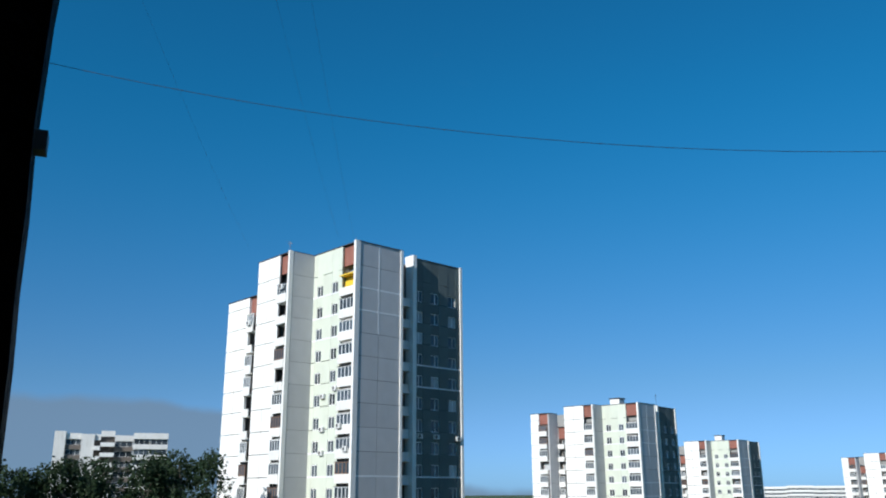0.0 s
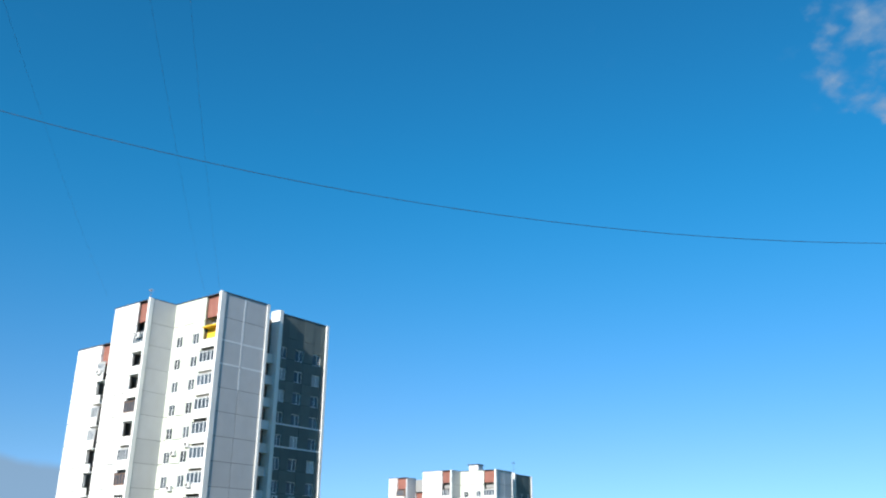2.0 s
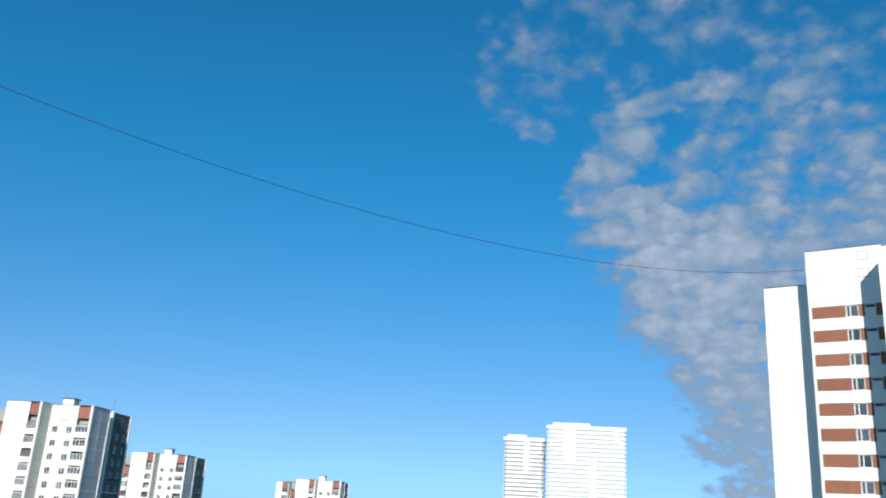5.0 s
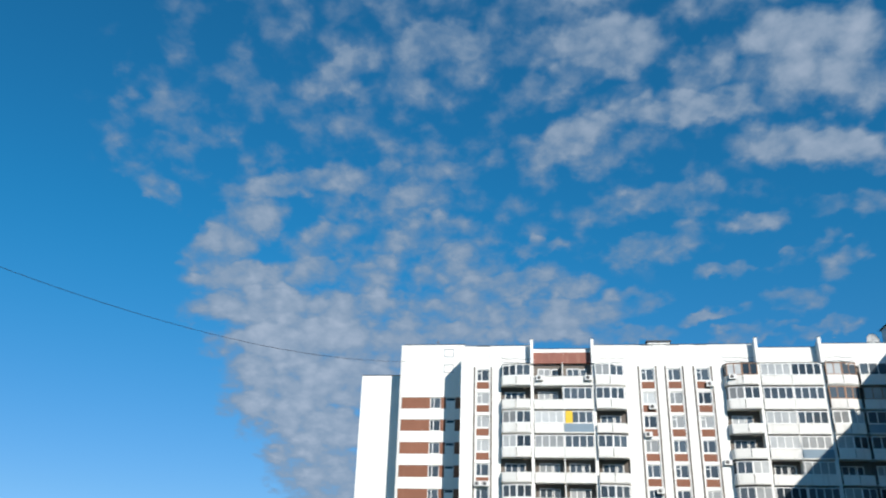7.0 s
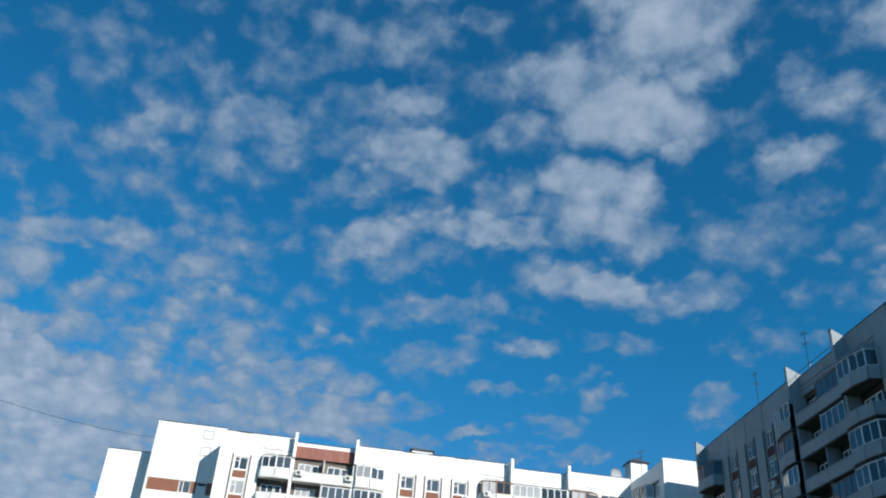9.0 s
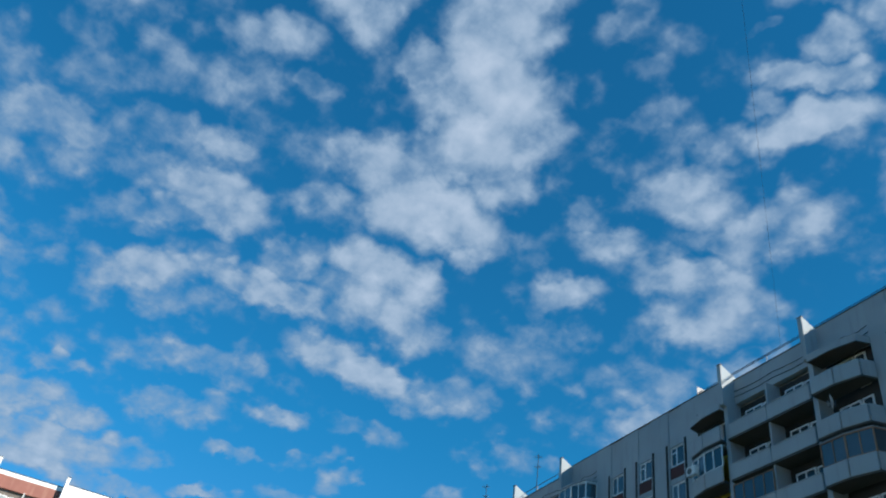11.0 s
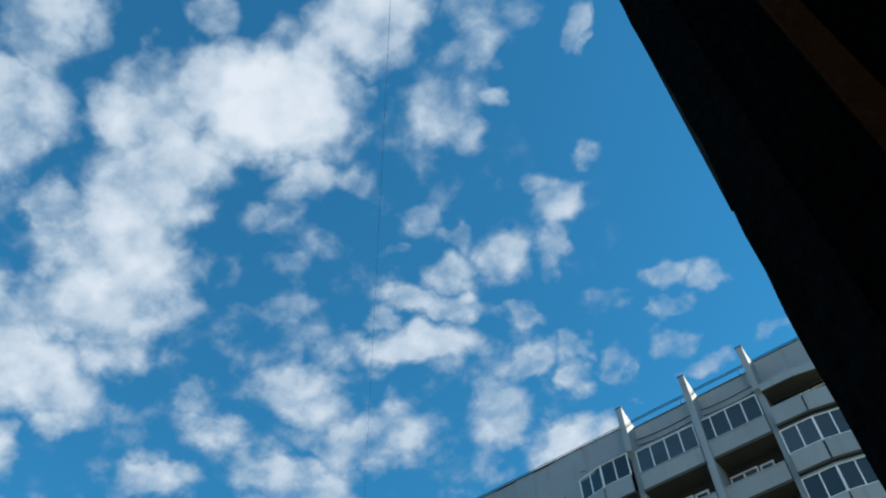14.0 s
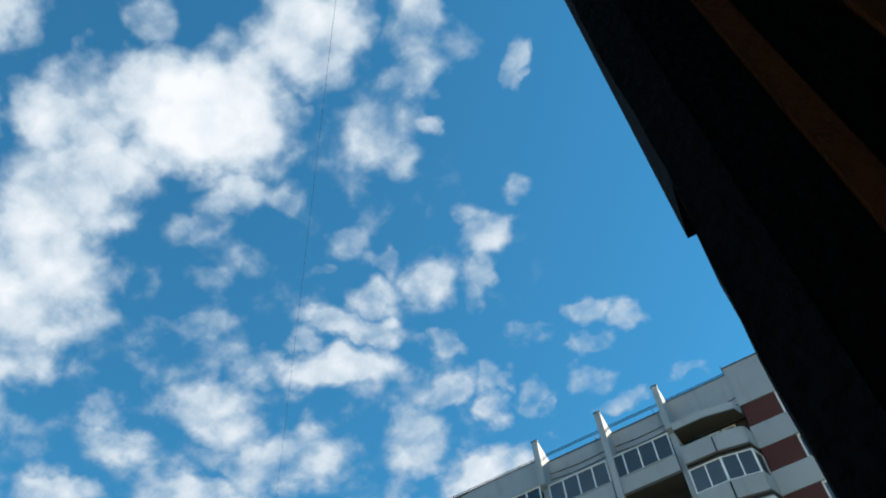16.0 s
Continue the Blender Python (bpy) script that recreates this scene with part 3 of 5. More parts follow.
def balcony_meshes(w, flip, conc):
    """Bay balcony: slab, faceted parapet of concrete panels, coping."""
    key = (round(w, 2), flip, conc.name)
    if key not in BAL:
        d = 1.25
        pts = [(0.0, 0.0), (0.25, -d * 0.72), (w * 0.52, -d), (w, -d)] if not flip else [(0, -d), (w * 0.48, -d), (w - 0.25, -d * 0.72), (w, 0.0)]
        plan = pts + ([(w, 0.0)] if not flip else [(0.0, 0.0)])
        if flip:
            plan = [(0.0, 0.0)] + pts
        bm = bmesh.new()
        add_prism(bm, plan, 0.0, 0.16)
        slab = mesh_of("slab", bm, SOFFIT if conc == SHADEWHITE else conc)
        panels = []
        for a, c in zip(pts[:-1], pts[1:]):
            dx, dy = c[0] - a[0], c[1] - a[1]
            ln = math.hypot(dx, dy)
            nx, ny = dy / ln, -dx / ln
            g = 0.04
            ux, uy = dx / ln, dy / ln
            a2, c2 = (a[0] + ux * g, a[1] + uy * g), (c[0] - ux * g, c[1] - uy * g)
            bm = bmesh.new()
            add_prism(bm, [(a2[0] + nx * 0.05, a2[1] + ny * 0.05), (c2[0] + nx * 0.05, c2[1] + ny * 0.05), (c2[0] - nx * 0.05, c2[1] - ny * 0.05), (a2[0] - nx * 0.05, a2[1] - ny * 0.05)], 0.10, 1.12)
            panels.append(mesh_of("parapet_panel", bm, conc))
        BAL[key] = slab, panels, pts
    return BAL[key]


def bay_balcony(b, x, w, z, flip, glazed, colour=None, conc=None):
    slab, panels, pts = balcony_meshes(w, flip, conc or CREAM)
    ob = place("balcony", slab, b, x, 0, z)
    for me in panels:
        place("parapet_panel", me, ob, 0, 0, 0)
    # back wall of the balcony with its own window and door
    box("back_wall", b, x, x + w, 0.35, 0.45, z, z + STOREY, colour or (DEEP if conc == SHADEWHITE else RECESS))
    if glazed:
        mat = OLDFRAME if RNG.random() < 0.22 else FRAME
        for a, c in zip(pts[:-1], pts[1:]):
            ln = math.hypot(c[0] - a[0], c[1] - a[1])
            n = max(1, round(ln / 0.8))
            window(b, x + a[0], a[1], z + 1.13, ln, 1.42, tuple(i / n for i in range(1, n)), mat, math.atan2(c[1] - a[1], c[0] - a[0]), glass=GLASS if conc == SHADEWHITE else None, bars=0.06 if conc == SHADEWHITE else 0.09)
        plan = [(x + px, py) for px, py in pts]
        bm = bmesh.new()
        add_prism(bm, [(px, py * 1.04) for px, py in pts] + ([(w, 0.0)] if not flip else []) if not flip else [(0.0, 0.0)] + [(px, py * 1.04) for px, py in pts], 0.0, 0.05)
        o = new("glazing_top", mesh_of("glazing_top", bm, CAP if RNG.random() < 0.5 else (conc or CREAM)))
        o.parent, o.location = b, (x, 0, z + 2.56)
    else:
        window(b, x + 0.5, 0.26, z + 0.9, 1.5, 1.4, (0.5,), glass=GLASS if conc == SHADEWHITE else None)
        window(b, x + 2.1, 0.26, z + 0.2, 0.75, 2.1, (), FRAME, transom=True, glass=GLASS)


def loggia(b, x0, x1, z, units=2, conc=None, open_share=0.3):
    """A straight loggia between two fins: slab, two parapets, with glazing or left open."""
    conc = conc or CREAM
    box("loggia_slab", b, x0, x1, -0.95, 0.35, z, z + 0.18, SOFFIT if conc == SHADEWHITE else conc)
    box("back_wall", b, x0, x1, 0.35, 0.45, z + 0.18, z + STOREY, DEEP if conc == SHADEWHITE else RECESS)
    wdt = (x1 - x0) / units
    for i in range(units):
        a = x0 + wdt * i
        box("parapet_panel", b, a + 0.03, a + wdt - 0.03, -0.98, -0.86, z + 0.14, z + 1.08, BLUEGREY if RNG.random() < 0.05 else conc)
        box("coping", b, a + 0.03, a + wdt - 0.03, -1.02, -0.84, z + 1.08, z + 1.14, conc)
        r = RNG.random()
        if r > open_share:
            mat = OLDFRAME if RNG.random() < 0.25 else FRAME
            n = 4
            window(b, a + 0.05, -0.93, z + 1.14, wdt - 0.1, 1.44, tuple(k / n for k in range(1, n)), mat, glass=GLASS if conc == SHADEWHITE else None, bars=0.06 if conc == SHADEWHITE else 0.09)
        else:
            window(b, a + 0.5, 0.26, z + 0.95, 1.5, 1.4, (0.5,), glass=GLASS if conc == SHADEWHITE else None)
            window(b, a + 2.1, 0.27, z + 0.2, 0.75, 2.1, (), FRAME, transom=True, glass=GLASS)
    box("divider", b, x0 + wdt - 0.06, x0 + wdt + 0.06, -0.83, 0.35, z + 0.18, z + STOREY, conc)


def fin(b, x, top, mat=None, full=False):
    """A wall slab between balconies that rises above the roof with a slanted head."""
    bm = bmesh.new()
    t = 0.17
    reach = -1.12 if full else -0.8
    prof = [(0.4, 0.0), (reach, 0.0), (reach, top - 2.75), (-1.12, top - 2.6), (-1.12, top + 0.38), (-0.98, top + 0.38), (0.4, top - 0.35)]
    lo = [bm.verts.new((x - t, y, z)) for y, z in prof]
    hi = [bm.verts.new((x + t, y, z)) for y, z in prof]
    bm.faces.new(lo), bm.faces.new(hi[::-1])
    for i in range(len(prof)):
        j = (i + 1) % len(prof)
        bm.faces.new((lo[i], hi[i], hi[j], lo[j]))
    bmesh.ops.recalc_face_normals(bm, faces=bm.faces)
    part("fin_wall", bm, mat or WHITE, b)
    box("fin_cap", b, x - t - 0.03, x + t + 0.03, -1.15, -0.95, top + 0.38, top + 0.43, CAP)


FLOORS = 14
TOP = 42.2


def attic(b, x0, x1, mat=None, y=0.0, z0=None, top=TOP):
    box("attic_wall", b, x0, x1, y, y + 0.4, z0 or (top - 2.75), top - 0.06, mat or WHITE)
    box("roof_flashing", b, x0, x1, y - 0.05, y + 0.45, top - 0.06, top, CAP)


def slung_cable(b, x0, x1, y, z, sag, r=0.022):
    """A thin cable fixed along a wall in two shallow bows."""
    bm = bmesh.new()
    n = 12
    rings = []
    for i in range(n + 1):
        s = i / n
        zz = z - sag * abs(math.sin(2 * math.pi * s)) - 0.12 * s
        rings.append([bm.verts.new((x0 + (x1 - x0) * s, y + dy * r, zz + dz * r)) for dy, dz in ((0, 1), (1, -0.6), (-1, -0.6))])
    for p, q in zip(rings[:-1], rings[1:]):
        for k in range(3):
            bm.faces.new((p[k], p[(k + 1) % 3], q[(k + 1) % 3], q[k]))
    part("slung_cable", bm, CABLE, b)


def balcony_group(b, x0, wb, wl, special=None, pillars=(), attic_mat=None, paint=None):
    """Balcony, loggia, balcony, with the fins between them, on all floors."""
    xa, xb = x0 + wb, x0 + wb + wl
    for f in range(FLOORS):
        z = 0.55 + STOREY * f
        bay_balcony(b, x0, wb - 0.17, z, False, RNG.random() < (0.4 if paint else 0.8), (special or {}).get((f, 0)), paint)
        loggia(b, xa + 0.17, xb - 0.17, z, 2, paint, 0.6 if paint else 0.3)
        bay_balcony(b, xb + 0.17, wb - 0.17, z, True, RNG.random() < (0.4 if paint else 0.8), (special or {}).get((f, 1)), paint)
    fin(b, xa, TOP, paint), fin(b, xb, TOP, paint)
    for xp in pillars:
        fin(b, xp, TOP, paint, True)
    for a, c in ((x0, xa - 0.17), (xb + 0.17, x0 + 2 * wb + wl)):
        attic(b, a, c, paint)
        # canopy over the top balcony, of the balcony's own outline, and cables slung along the attic
        first = a == x0
        outline = balcony_meshes(wb - 0.17, not first, paint or CREAM)[2]
        bm = bmesh.new()
        shift = x0 if first else xb + 0.17
        pts = [(shift + px, py * 0.96) for px, py in outline]
        add_prism(bm, pts + [(shift + wb - 0.17, 0.0)] if first else [(shift, 0.0)] + pts, TOP - 2.9, TOP - (2.45 if paint else 2.72))
        part("canopy", bm, paint or CREAM, b)
        if paint:
            # Dark sheet under the canopy carries its shade as colour.
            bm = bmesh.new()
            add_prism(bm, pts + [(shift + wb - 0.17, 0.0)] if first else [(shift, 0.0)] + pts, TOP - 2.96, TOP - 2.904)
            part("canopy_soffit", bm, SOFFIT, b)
        for dz in (1.55, 2.0):
            slung_cable(b, a, c, -0.035, TOP - dz, 0.16)
    box("attic_wall", b, xa + 0.17, xb - 0.17, 0.0, 0.4, TOP - 0.95, TOP - 0.5, paint or WHITE)
    box("attic_panel", b, xa + 0.17, xb - 0.17, -0.05, 0.35, TOP - 2.3, TOP - 0.95, attic_mat or paint or CREAM)
    box("roof_flashing", b, xa + 0.17, xb - 0.17, -0.05, 0.45, TOP - 0.5, TOP - 0.44, CAP)
    if paint:
        for dz in (1.35, 1.75):
            slung_cable(b, xa + 0.17, xb - 0.17, -0.09, TOP - dz, 0.1)


def block_core(b, x0, x1, y0, y1, z1):
    box("core", b, x0, x1, y0, y1, 0.0, z1, CORE)
    box("roof", b, x0, x1, y0, y1, z1, z1 + 0.12, ROOF)


WIN_Z = 1.35


def slab_east():
    b = building("apartment_block", 100, 0, 0, -90, "sunlit white panel apartment block with bay balconies and brown panels")
    # main face, local x runs to the south
    window_bay(b, -9.7, -5.25, (-7.4,), WIN_Z, FLOORS, TOP - 0.06)
    box("roof_flashing", b, -9.7, -5.25, -0.05, 0.45, TOP - 0.06, TOP, CAP)
    balcony_group(b, -5.25, 3.75, 7.2, attic_mat=RUST)
    box("glazing_panel", b, 2.3, 3.1, -1.0, -0.94, 0.55 + STOREY * 11 + 1.15, 0.55 + STOREY * 11 + 2.55, YELLOW)
    window_bay(b, 9.45, 20.7, (12.05, 15.15, 18.4), WIN_Z, FLOORS, TOP - 0.06)
    box("roof_flashing", b, 9.45, 20.7, -0.05, 0.45, TOP - 0.06, TOP, CAP)
    balcony_group(b, 20.7, 3.85, 7.15)
    for f in range(FLOORS):
        loggia(b, 35.6, 39.8, 0.55 + STOREY * f, 1)
    attic(b, 35.55, 39.9)
    block_core(b, -9.7, 39.8, 0.45, 13.0, TOP - 0.9)
    box("side_wall", b, -10.05, -9.7, 0.0, 13.0, 0, TOP, WHITE)
    # set-back stair block with brown bands
    ys = 4.6
    for f in range(FLOORS):
        z = 0.55 + STOREY * f
        box("band", b, -18.0, -10.05, ys, ys + 0.4, z, z + 1.36, WHITE)
        if f < FLOORS - 1:
            zb = z + 1.36
            box("brown_panel", b, -17.96, -14.35, ys + 0.05, ys + 0.4, zb, z + STOREY, BROWN)
            window(b, -14.35, ys + 0.12, zb, 1.35, 1.44, (0.35,), glass=GLASS)
            box("brown_panel", b, -13.0, -12.35, ys + 0.05, ys + 0.4, zb, z + STOREY, BROWN)
            box("lintel", b, -12.35, -11.2, ys + 0.03, ys + 0.4, zb, z + STOREY - 0.5, WHITE)
            window(b, -12.35, ys + 0.12, z + STOREY - 0.5, 1.15, 0.5, (), glass=GLASS)
            box("brown_panel", b, -11.2, -10.05, ys + 0.05, ys + 0.4, zb, z + STOREY, BROWN)
    box("wall", b, -18.0, -10.05, ys, ys + 0.4, 0.55 + STOREY * 13 + 1.36, TOP + 1.6, WHITE)
    for zz in (TOP - 1.7, TOP + 0.35):
        window(b, -12.75, ys - 0.04, zz - 0.4, 1.25, 1.1, (), METAL, glass=CURTAIN)
    box("roof_flashing", b, -18.0, -10.05, ys - 0.05, ys + 0.5, TOP + 1.6, TOP + 1.67, CAP)
    block_core(b, -18.0, -10.05, ys + 0.4, 13.0, TOP + 1.0)
    box("side_wall", b, -18.3, -18.0, ys, 13.0, 0, TOP + 1.6, CREAM)
    # further set-back end block
    box("end_wall", b, -23.9, -18.3, 7.6, 8.0, 0, TOP - 1.6, WHITE)
    block_core(b, -23.9, -18.3, 8.0, 16.0, TOP - 1.9)
    box("roof_flashing", b, -23.95, -18.3, 7.55, 8.1, TOP - 1.6, TOP - 1.52, CAP)
    # lift housing on the roof
    box("vent_house", b, 12.6, 15.2, 2.2, 4.6, TOP - 0.9, TOP + 1.0, WHITE)
    box("vent_cap", b, 12.4, 15.4, 2.0, 4.8, TOP + 1.0, TOP + 1.15, CAP)
    return b


def slab_south():
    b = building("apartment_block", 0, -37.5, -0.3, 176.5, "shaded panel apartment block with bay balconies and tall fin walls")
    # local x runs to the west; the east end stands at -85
    box("side_wall", b, -85.6, -85.25, 0, 13, 0, TOP, SHADEWHITE)
    fin(b, -85.05, TOP, SHADEWHITE)
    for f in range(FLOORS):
        bay_balcony(b, -84.85, 3.65, 0.55 + STOREY * f, True, RNG.random() < 0.7, None, SHADEWHITE)
    attic(b, -85.25, -81.2, SHADEWHITE)
    window_bay(b, -81.2, -67.6, (-78.5, -74.5, -70.5), WIN_Z, FLOORS, TOP - 0.06, paint=SHADEWHITE)
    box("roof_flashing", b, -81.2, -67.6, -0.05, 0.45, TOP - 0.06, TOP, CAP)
    balcony_group(b, -67.6, 3.8, 7.8, paint=SHADEWHITE)
    window_bay(b, -52.2, -40.1, (-49.5, -46.05, -42.45), WIN_Z, FLOORS, TOP - 0.06, paint=SHADEWHITE)
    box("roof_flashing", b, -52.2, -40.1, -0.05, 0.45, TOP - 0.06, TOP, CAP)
    balcony_group(b, -40.1, 3.72, 7.31, {(12, 0): YELLOW}, paint=SHADEWHITE)
    window_bay(b, -25.35, -15.15, (-23.1, -20.2, -17.4), WIN_Z, FLOORS, TOP - 0.06, paint=SHADEWHITE)
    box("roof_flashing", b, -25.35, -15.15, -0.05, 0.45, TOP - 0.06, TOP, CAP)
    balcony_group(b, -15.15, 3.65, 7.5, pillars=(-7.5,), paint=SHADEWHITE)
    # stair part with brown bands at the west end
    for f in range(FLOORS):
        z = 0.55 + STOREY * f
        box("band", b, -0.35, 8.0, -0.25, 0.4, z, z + 1.36, SHADEWHITE)
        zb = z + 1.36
        box("brown_panel", b, -0.31, 1.5, -0.2, 0.4, zb, z + STOREY, SHADEBROWN)
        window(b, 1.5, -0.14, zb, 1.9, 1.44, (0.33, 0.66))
        box("brown_panel", b, 3.4, 8.0, -0.2, 0.4, zb, z + STOREY, SHADEBROWN)
    box("attic_wall", b, -0.35, 8.0, -0.25, 0.4, 0.55 + STOREY * 14, TOP + 0.2, SHADEWHITE)
    box("roof_flashing", b, -0.4, 8.05, -0.3, 0.45, TOP + 0.2, TOP + 0.26, CAP)
    box("roof_rail", b, -84.0, -0.5, 0.5, 0.54, TOP + 0.42, TOP + 0.46, DARKMETAL)
    for k in range(24):
        box("rail_post", b, -84.0 + 3.6 * k, -83.96 + 3.6 * k, 0.5, 0.54, TOP - 0.8, TOP + 0.42, DARKMETAL)
    for k in range(3):
        box("roof_wire", b, -40.0, -0.4, 0.1 + 0.3 * k, 0.115 + 0.3 * k, TOP + 0.22 + 0.24 * k, TOP + 0.235 + 0.24 * k, CABLE)
    for xe in (-40.0, -0.415):
        box("wire_post", b, xe, xe + 0.03, 0.08, 0.75, TOP - 0.9, TOP + 0.75, DARKMETAL)
    block_core(b, -85.25, 8.0, 0.45, 13.0, TOP - 0.9)
    return b


def corner_block():
    b = building("apartment_block", 90, -39.9, 0, 180, "white corner block joining two panel apartment blocks")
    # local x runs to the west
    for f in range(FLOORS):
        z = 0.55 + STOREY * f
        box("band", b, -9.9, 0.0, -0.02, 0.4, z, z + 1.1, CREAM)
        window(b, -9.8, 0.1, z + 1.1, 2.4, 1.6, (0.33, 0.66), glass=GLASS)
        box("pier", b, -7.4, -6.4, 0.0, 0.4, z + 1.1, z + STOREY, CREAM)
        bay_balcony(b, -6.4, 3.4, z, True, True)
        window(b, -2.8, 0.1, z + 1.1, 1.4, 1.5, (0.5,))
        box("pier", b, -1.4, 0.0, 0.0, 0.4, z + 1.1, z + STOREY, CREAM)
    box("attic_wall", b, -9.9, 0.0, -0.02, 0.4, 0.55 + STOREY * 14, TOP - 0.6, WHITE)
    block_core(b, -23.0, -0.32, 0.42, 14.0, TOP - 0.6)
    for f in range(FLOORS + 1):
        z0 = 0.0 if f == 0 else 0.55 + STOREY * f - 2.8 + 2.8
        z1 = 0.55 + STOREY * (f + 1) - 0.03 if f < FLOORS else TOP - 0.3
        if z1 > z0 + 0.05:
            box("end_panel", b, -0.3, 0.02, -0.02, 13.6, z0, z1, WHITE)
    # roof housing with a pitched cap
    hx, hy = -13.4, 0.6
    box("vent_house", b, hx, hx + 2.2, hy, hy + 2.2, TOP - 0.6, TOP + 2.6, WHITE)
    bm = bmesh.new()
    vs = [bm.verts.new(p) for p in ((hx - 0.3, hy - 0.3, TOP + 2.6), (hx + 2.5, hy - 0.3, TOP + 2.6), (hx + 2.5, hy + 2.5, TOP + 2.6), (hx - 0.3, hy + 2.5, TOP + 2.6), (hx + 1.1, hy + 1.1, TOP + 3.5))]
    bm.faces.new([vs[i] for i in (3, 2, 1, 0)])
    for i in range(4):
        bm.faces.new((vs[i], vs[(i + 1) % 4], vs[4]))
    part("vent_cap", bm, CAP, b)
    return b


# ---------------------------------------------------------------- stepped towers
def tower(x, y, rz, floors, label, extra=False, detail=True):
    """A stepped panel tower: the near corner is the origin, the tiled end wall runs along x, the loggias along y."""
    b = building("apartment_tower", x, y, 0, rz, label)
    top = 2.2 + STOREY * floors + 1.9          # roof edge
    wz = 2.2 - 1.1                             # lower edge of the lowest window
    low = top - 4.5

    def side_panel(y0, y1, xf, z0, z1, mat):
        box("panel", b, xf - 0.05, xf + 0.3, y0 + 0.03, y1 - 0.03, z0 + 0.05, z1 - 0.05, mat)

    def log(xf, y0, y1, z, style, back=None):
        """A loggia on the side that looks towards -x."""
        box("loggia_slab", b, xf - 0.35, xf + 1.0, y0, y1, z, z + 0.16, CREAM)
        box("parapet_panel", b, xf - 0.42, xf - 0.3, y0 + 0.02, y1 - 0.02, z + 0.02, z + 1.05, CREAM)
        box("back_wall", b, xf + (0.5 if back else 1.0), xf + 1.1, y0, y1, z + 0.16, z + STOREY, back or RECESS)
        if back:
            box("loggia_ceiling", b, xf - 0.4, xf + 1.0, y0, y1, z + STOREY - 0.2, z + STOREY - 0.05, back)
        elif style < 0.75:
            n = 4
            window(b, xf - 0.36, y1 - 0.02, z + 1.06, y1 - y0 - 0.04, 1.36, tuple(k / n for k in range(1, n)), OLDFRAME if style < 0.16 else FRAME, radians(-90), glass=GLASS, bars=0.09)
            box("glazing_top", b, xf - 0.46, xf, y0, y1, z + 2.43, z + 2.5, CAP if style < 0.4 else CREAM)
        else:
            window(b, xf + 0.95, y1 - 0.4, z + 0.9, 1.3, 1.4, (0.5,), FRAME, radians(-90))

    # end wall: two columns of tiled panels
    zs = [0.0] + [2.2 + 1.7 - STOREY + STOREY * k for k in range(1, floors + 1)] + [top]
    zs = [z for z in zs if z <= top]
    for k in range(len(zs) - 1):
        for xa, xb in ((0.2, 3.25), (3.25, 6.7)):
            box("panel", b, xa + 0.025, xb - 0.025, -0.03, 0.3, zs[k] + 0.025, zs[k + 1] - 0.025, GREYTILE)
    box("joint_backing", b, 0.2, 6.7, 0.0, 0.3, 0.0, top - 0.03, JOINT)
    for k in (floors - 1, floors - 2, 3, 4):
        if 0 < k < len(zs) - 1:
            box("sealed_joint", b, 0.2, 6.7, -0.045, -0.03, zs[k] - 0.10, zs[k] + 0.10, SEAM)
    box("sealed_joint", b, 3.15, 3.35, -0.045, -0.03, zs[max(1, floors - 3)], top - 0.1, SEAM)
    box("corner_fin", b, -0.5, 0.2, -0.1, 0.3, 0, top + 0.1, WHITE)
    box("corner_fin", b, 6.7, 7.1, -0.15, 2.0, 0, top + 0.05, WHITE)
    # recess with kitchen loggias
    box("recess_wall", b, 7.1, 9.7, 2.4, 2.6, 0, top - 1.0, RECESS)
    for f in range(floors):
        z = 0.3 + STOREY * f
        box("parapet_panel", b, 7.1, 9.7, 1.65, 1.77, z, z + 1.0, CREAM)
        box("loggia_slab", b, 7.1, 9.7, 1.4, 2.4, z - 0.16, z, CREAM)
    box("corner_fin", b, 9.7, 10.3, 0.9, 2.6, 0, top + 0.2, WHITE)
    # weathered wall with three columns of windows, shade deepened in its paint
    cols = (11.2, 14.05, 17.2)
    w = 1.45
    edges = [10.3] + [e for c in cols for e in (c - w / 2, c + w / 2)] + [18.6]
    for i in range(0, len(edges), 2):
        for k in range(len(zs) - 1):
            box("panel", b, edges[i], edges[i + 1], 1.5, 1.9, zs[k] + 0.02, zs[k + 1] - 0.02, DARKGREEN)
    for c in cols:
        zp = 0.0
        for f in range(floors):
            z = wz + STOREY * f
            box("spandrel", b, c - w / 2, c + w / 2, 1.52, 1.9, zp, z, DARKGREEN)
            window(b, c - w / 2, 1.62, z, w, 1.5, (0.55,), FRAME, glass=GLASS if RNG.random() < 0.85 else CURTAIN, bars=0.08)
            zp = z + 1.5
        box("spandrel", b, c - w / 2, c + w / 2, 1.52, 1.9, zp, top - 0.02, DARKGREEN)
    for k in (4, max(5, floors - 5), max(5, floors - 4)):
        if k < len(zs) - 1:
            box("sealed_joint", b, 10.3, 18.6, 1.485, 1.5, zs[k] - 0.09, zs[k] + 0.09, SEAM)
    box("corner_fin", b, 18.6, 19.0, 1.3, 2.4, 0, top + 0.05, WHITE)
    # side that looks to -x: loggias, then green panels with two columns of windows
    for f in range(floors):
        z = 0.3 + STOREY * f
        log(0.0, 0.3, 3.3, z, RNG.random() * (0.8 if detail else 1.0), YELLOW if detail and f == floors - 1 else None)
        log(-3.6, 9.75, 12.1, z, RNG.random())
        if z + STOREY < low:
            log(-3.6, 17.6, 19.3, z, RNG.random())
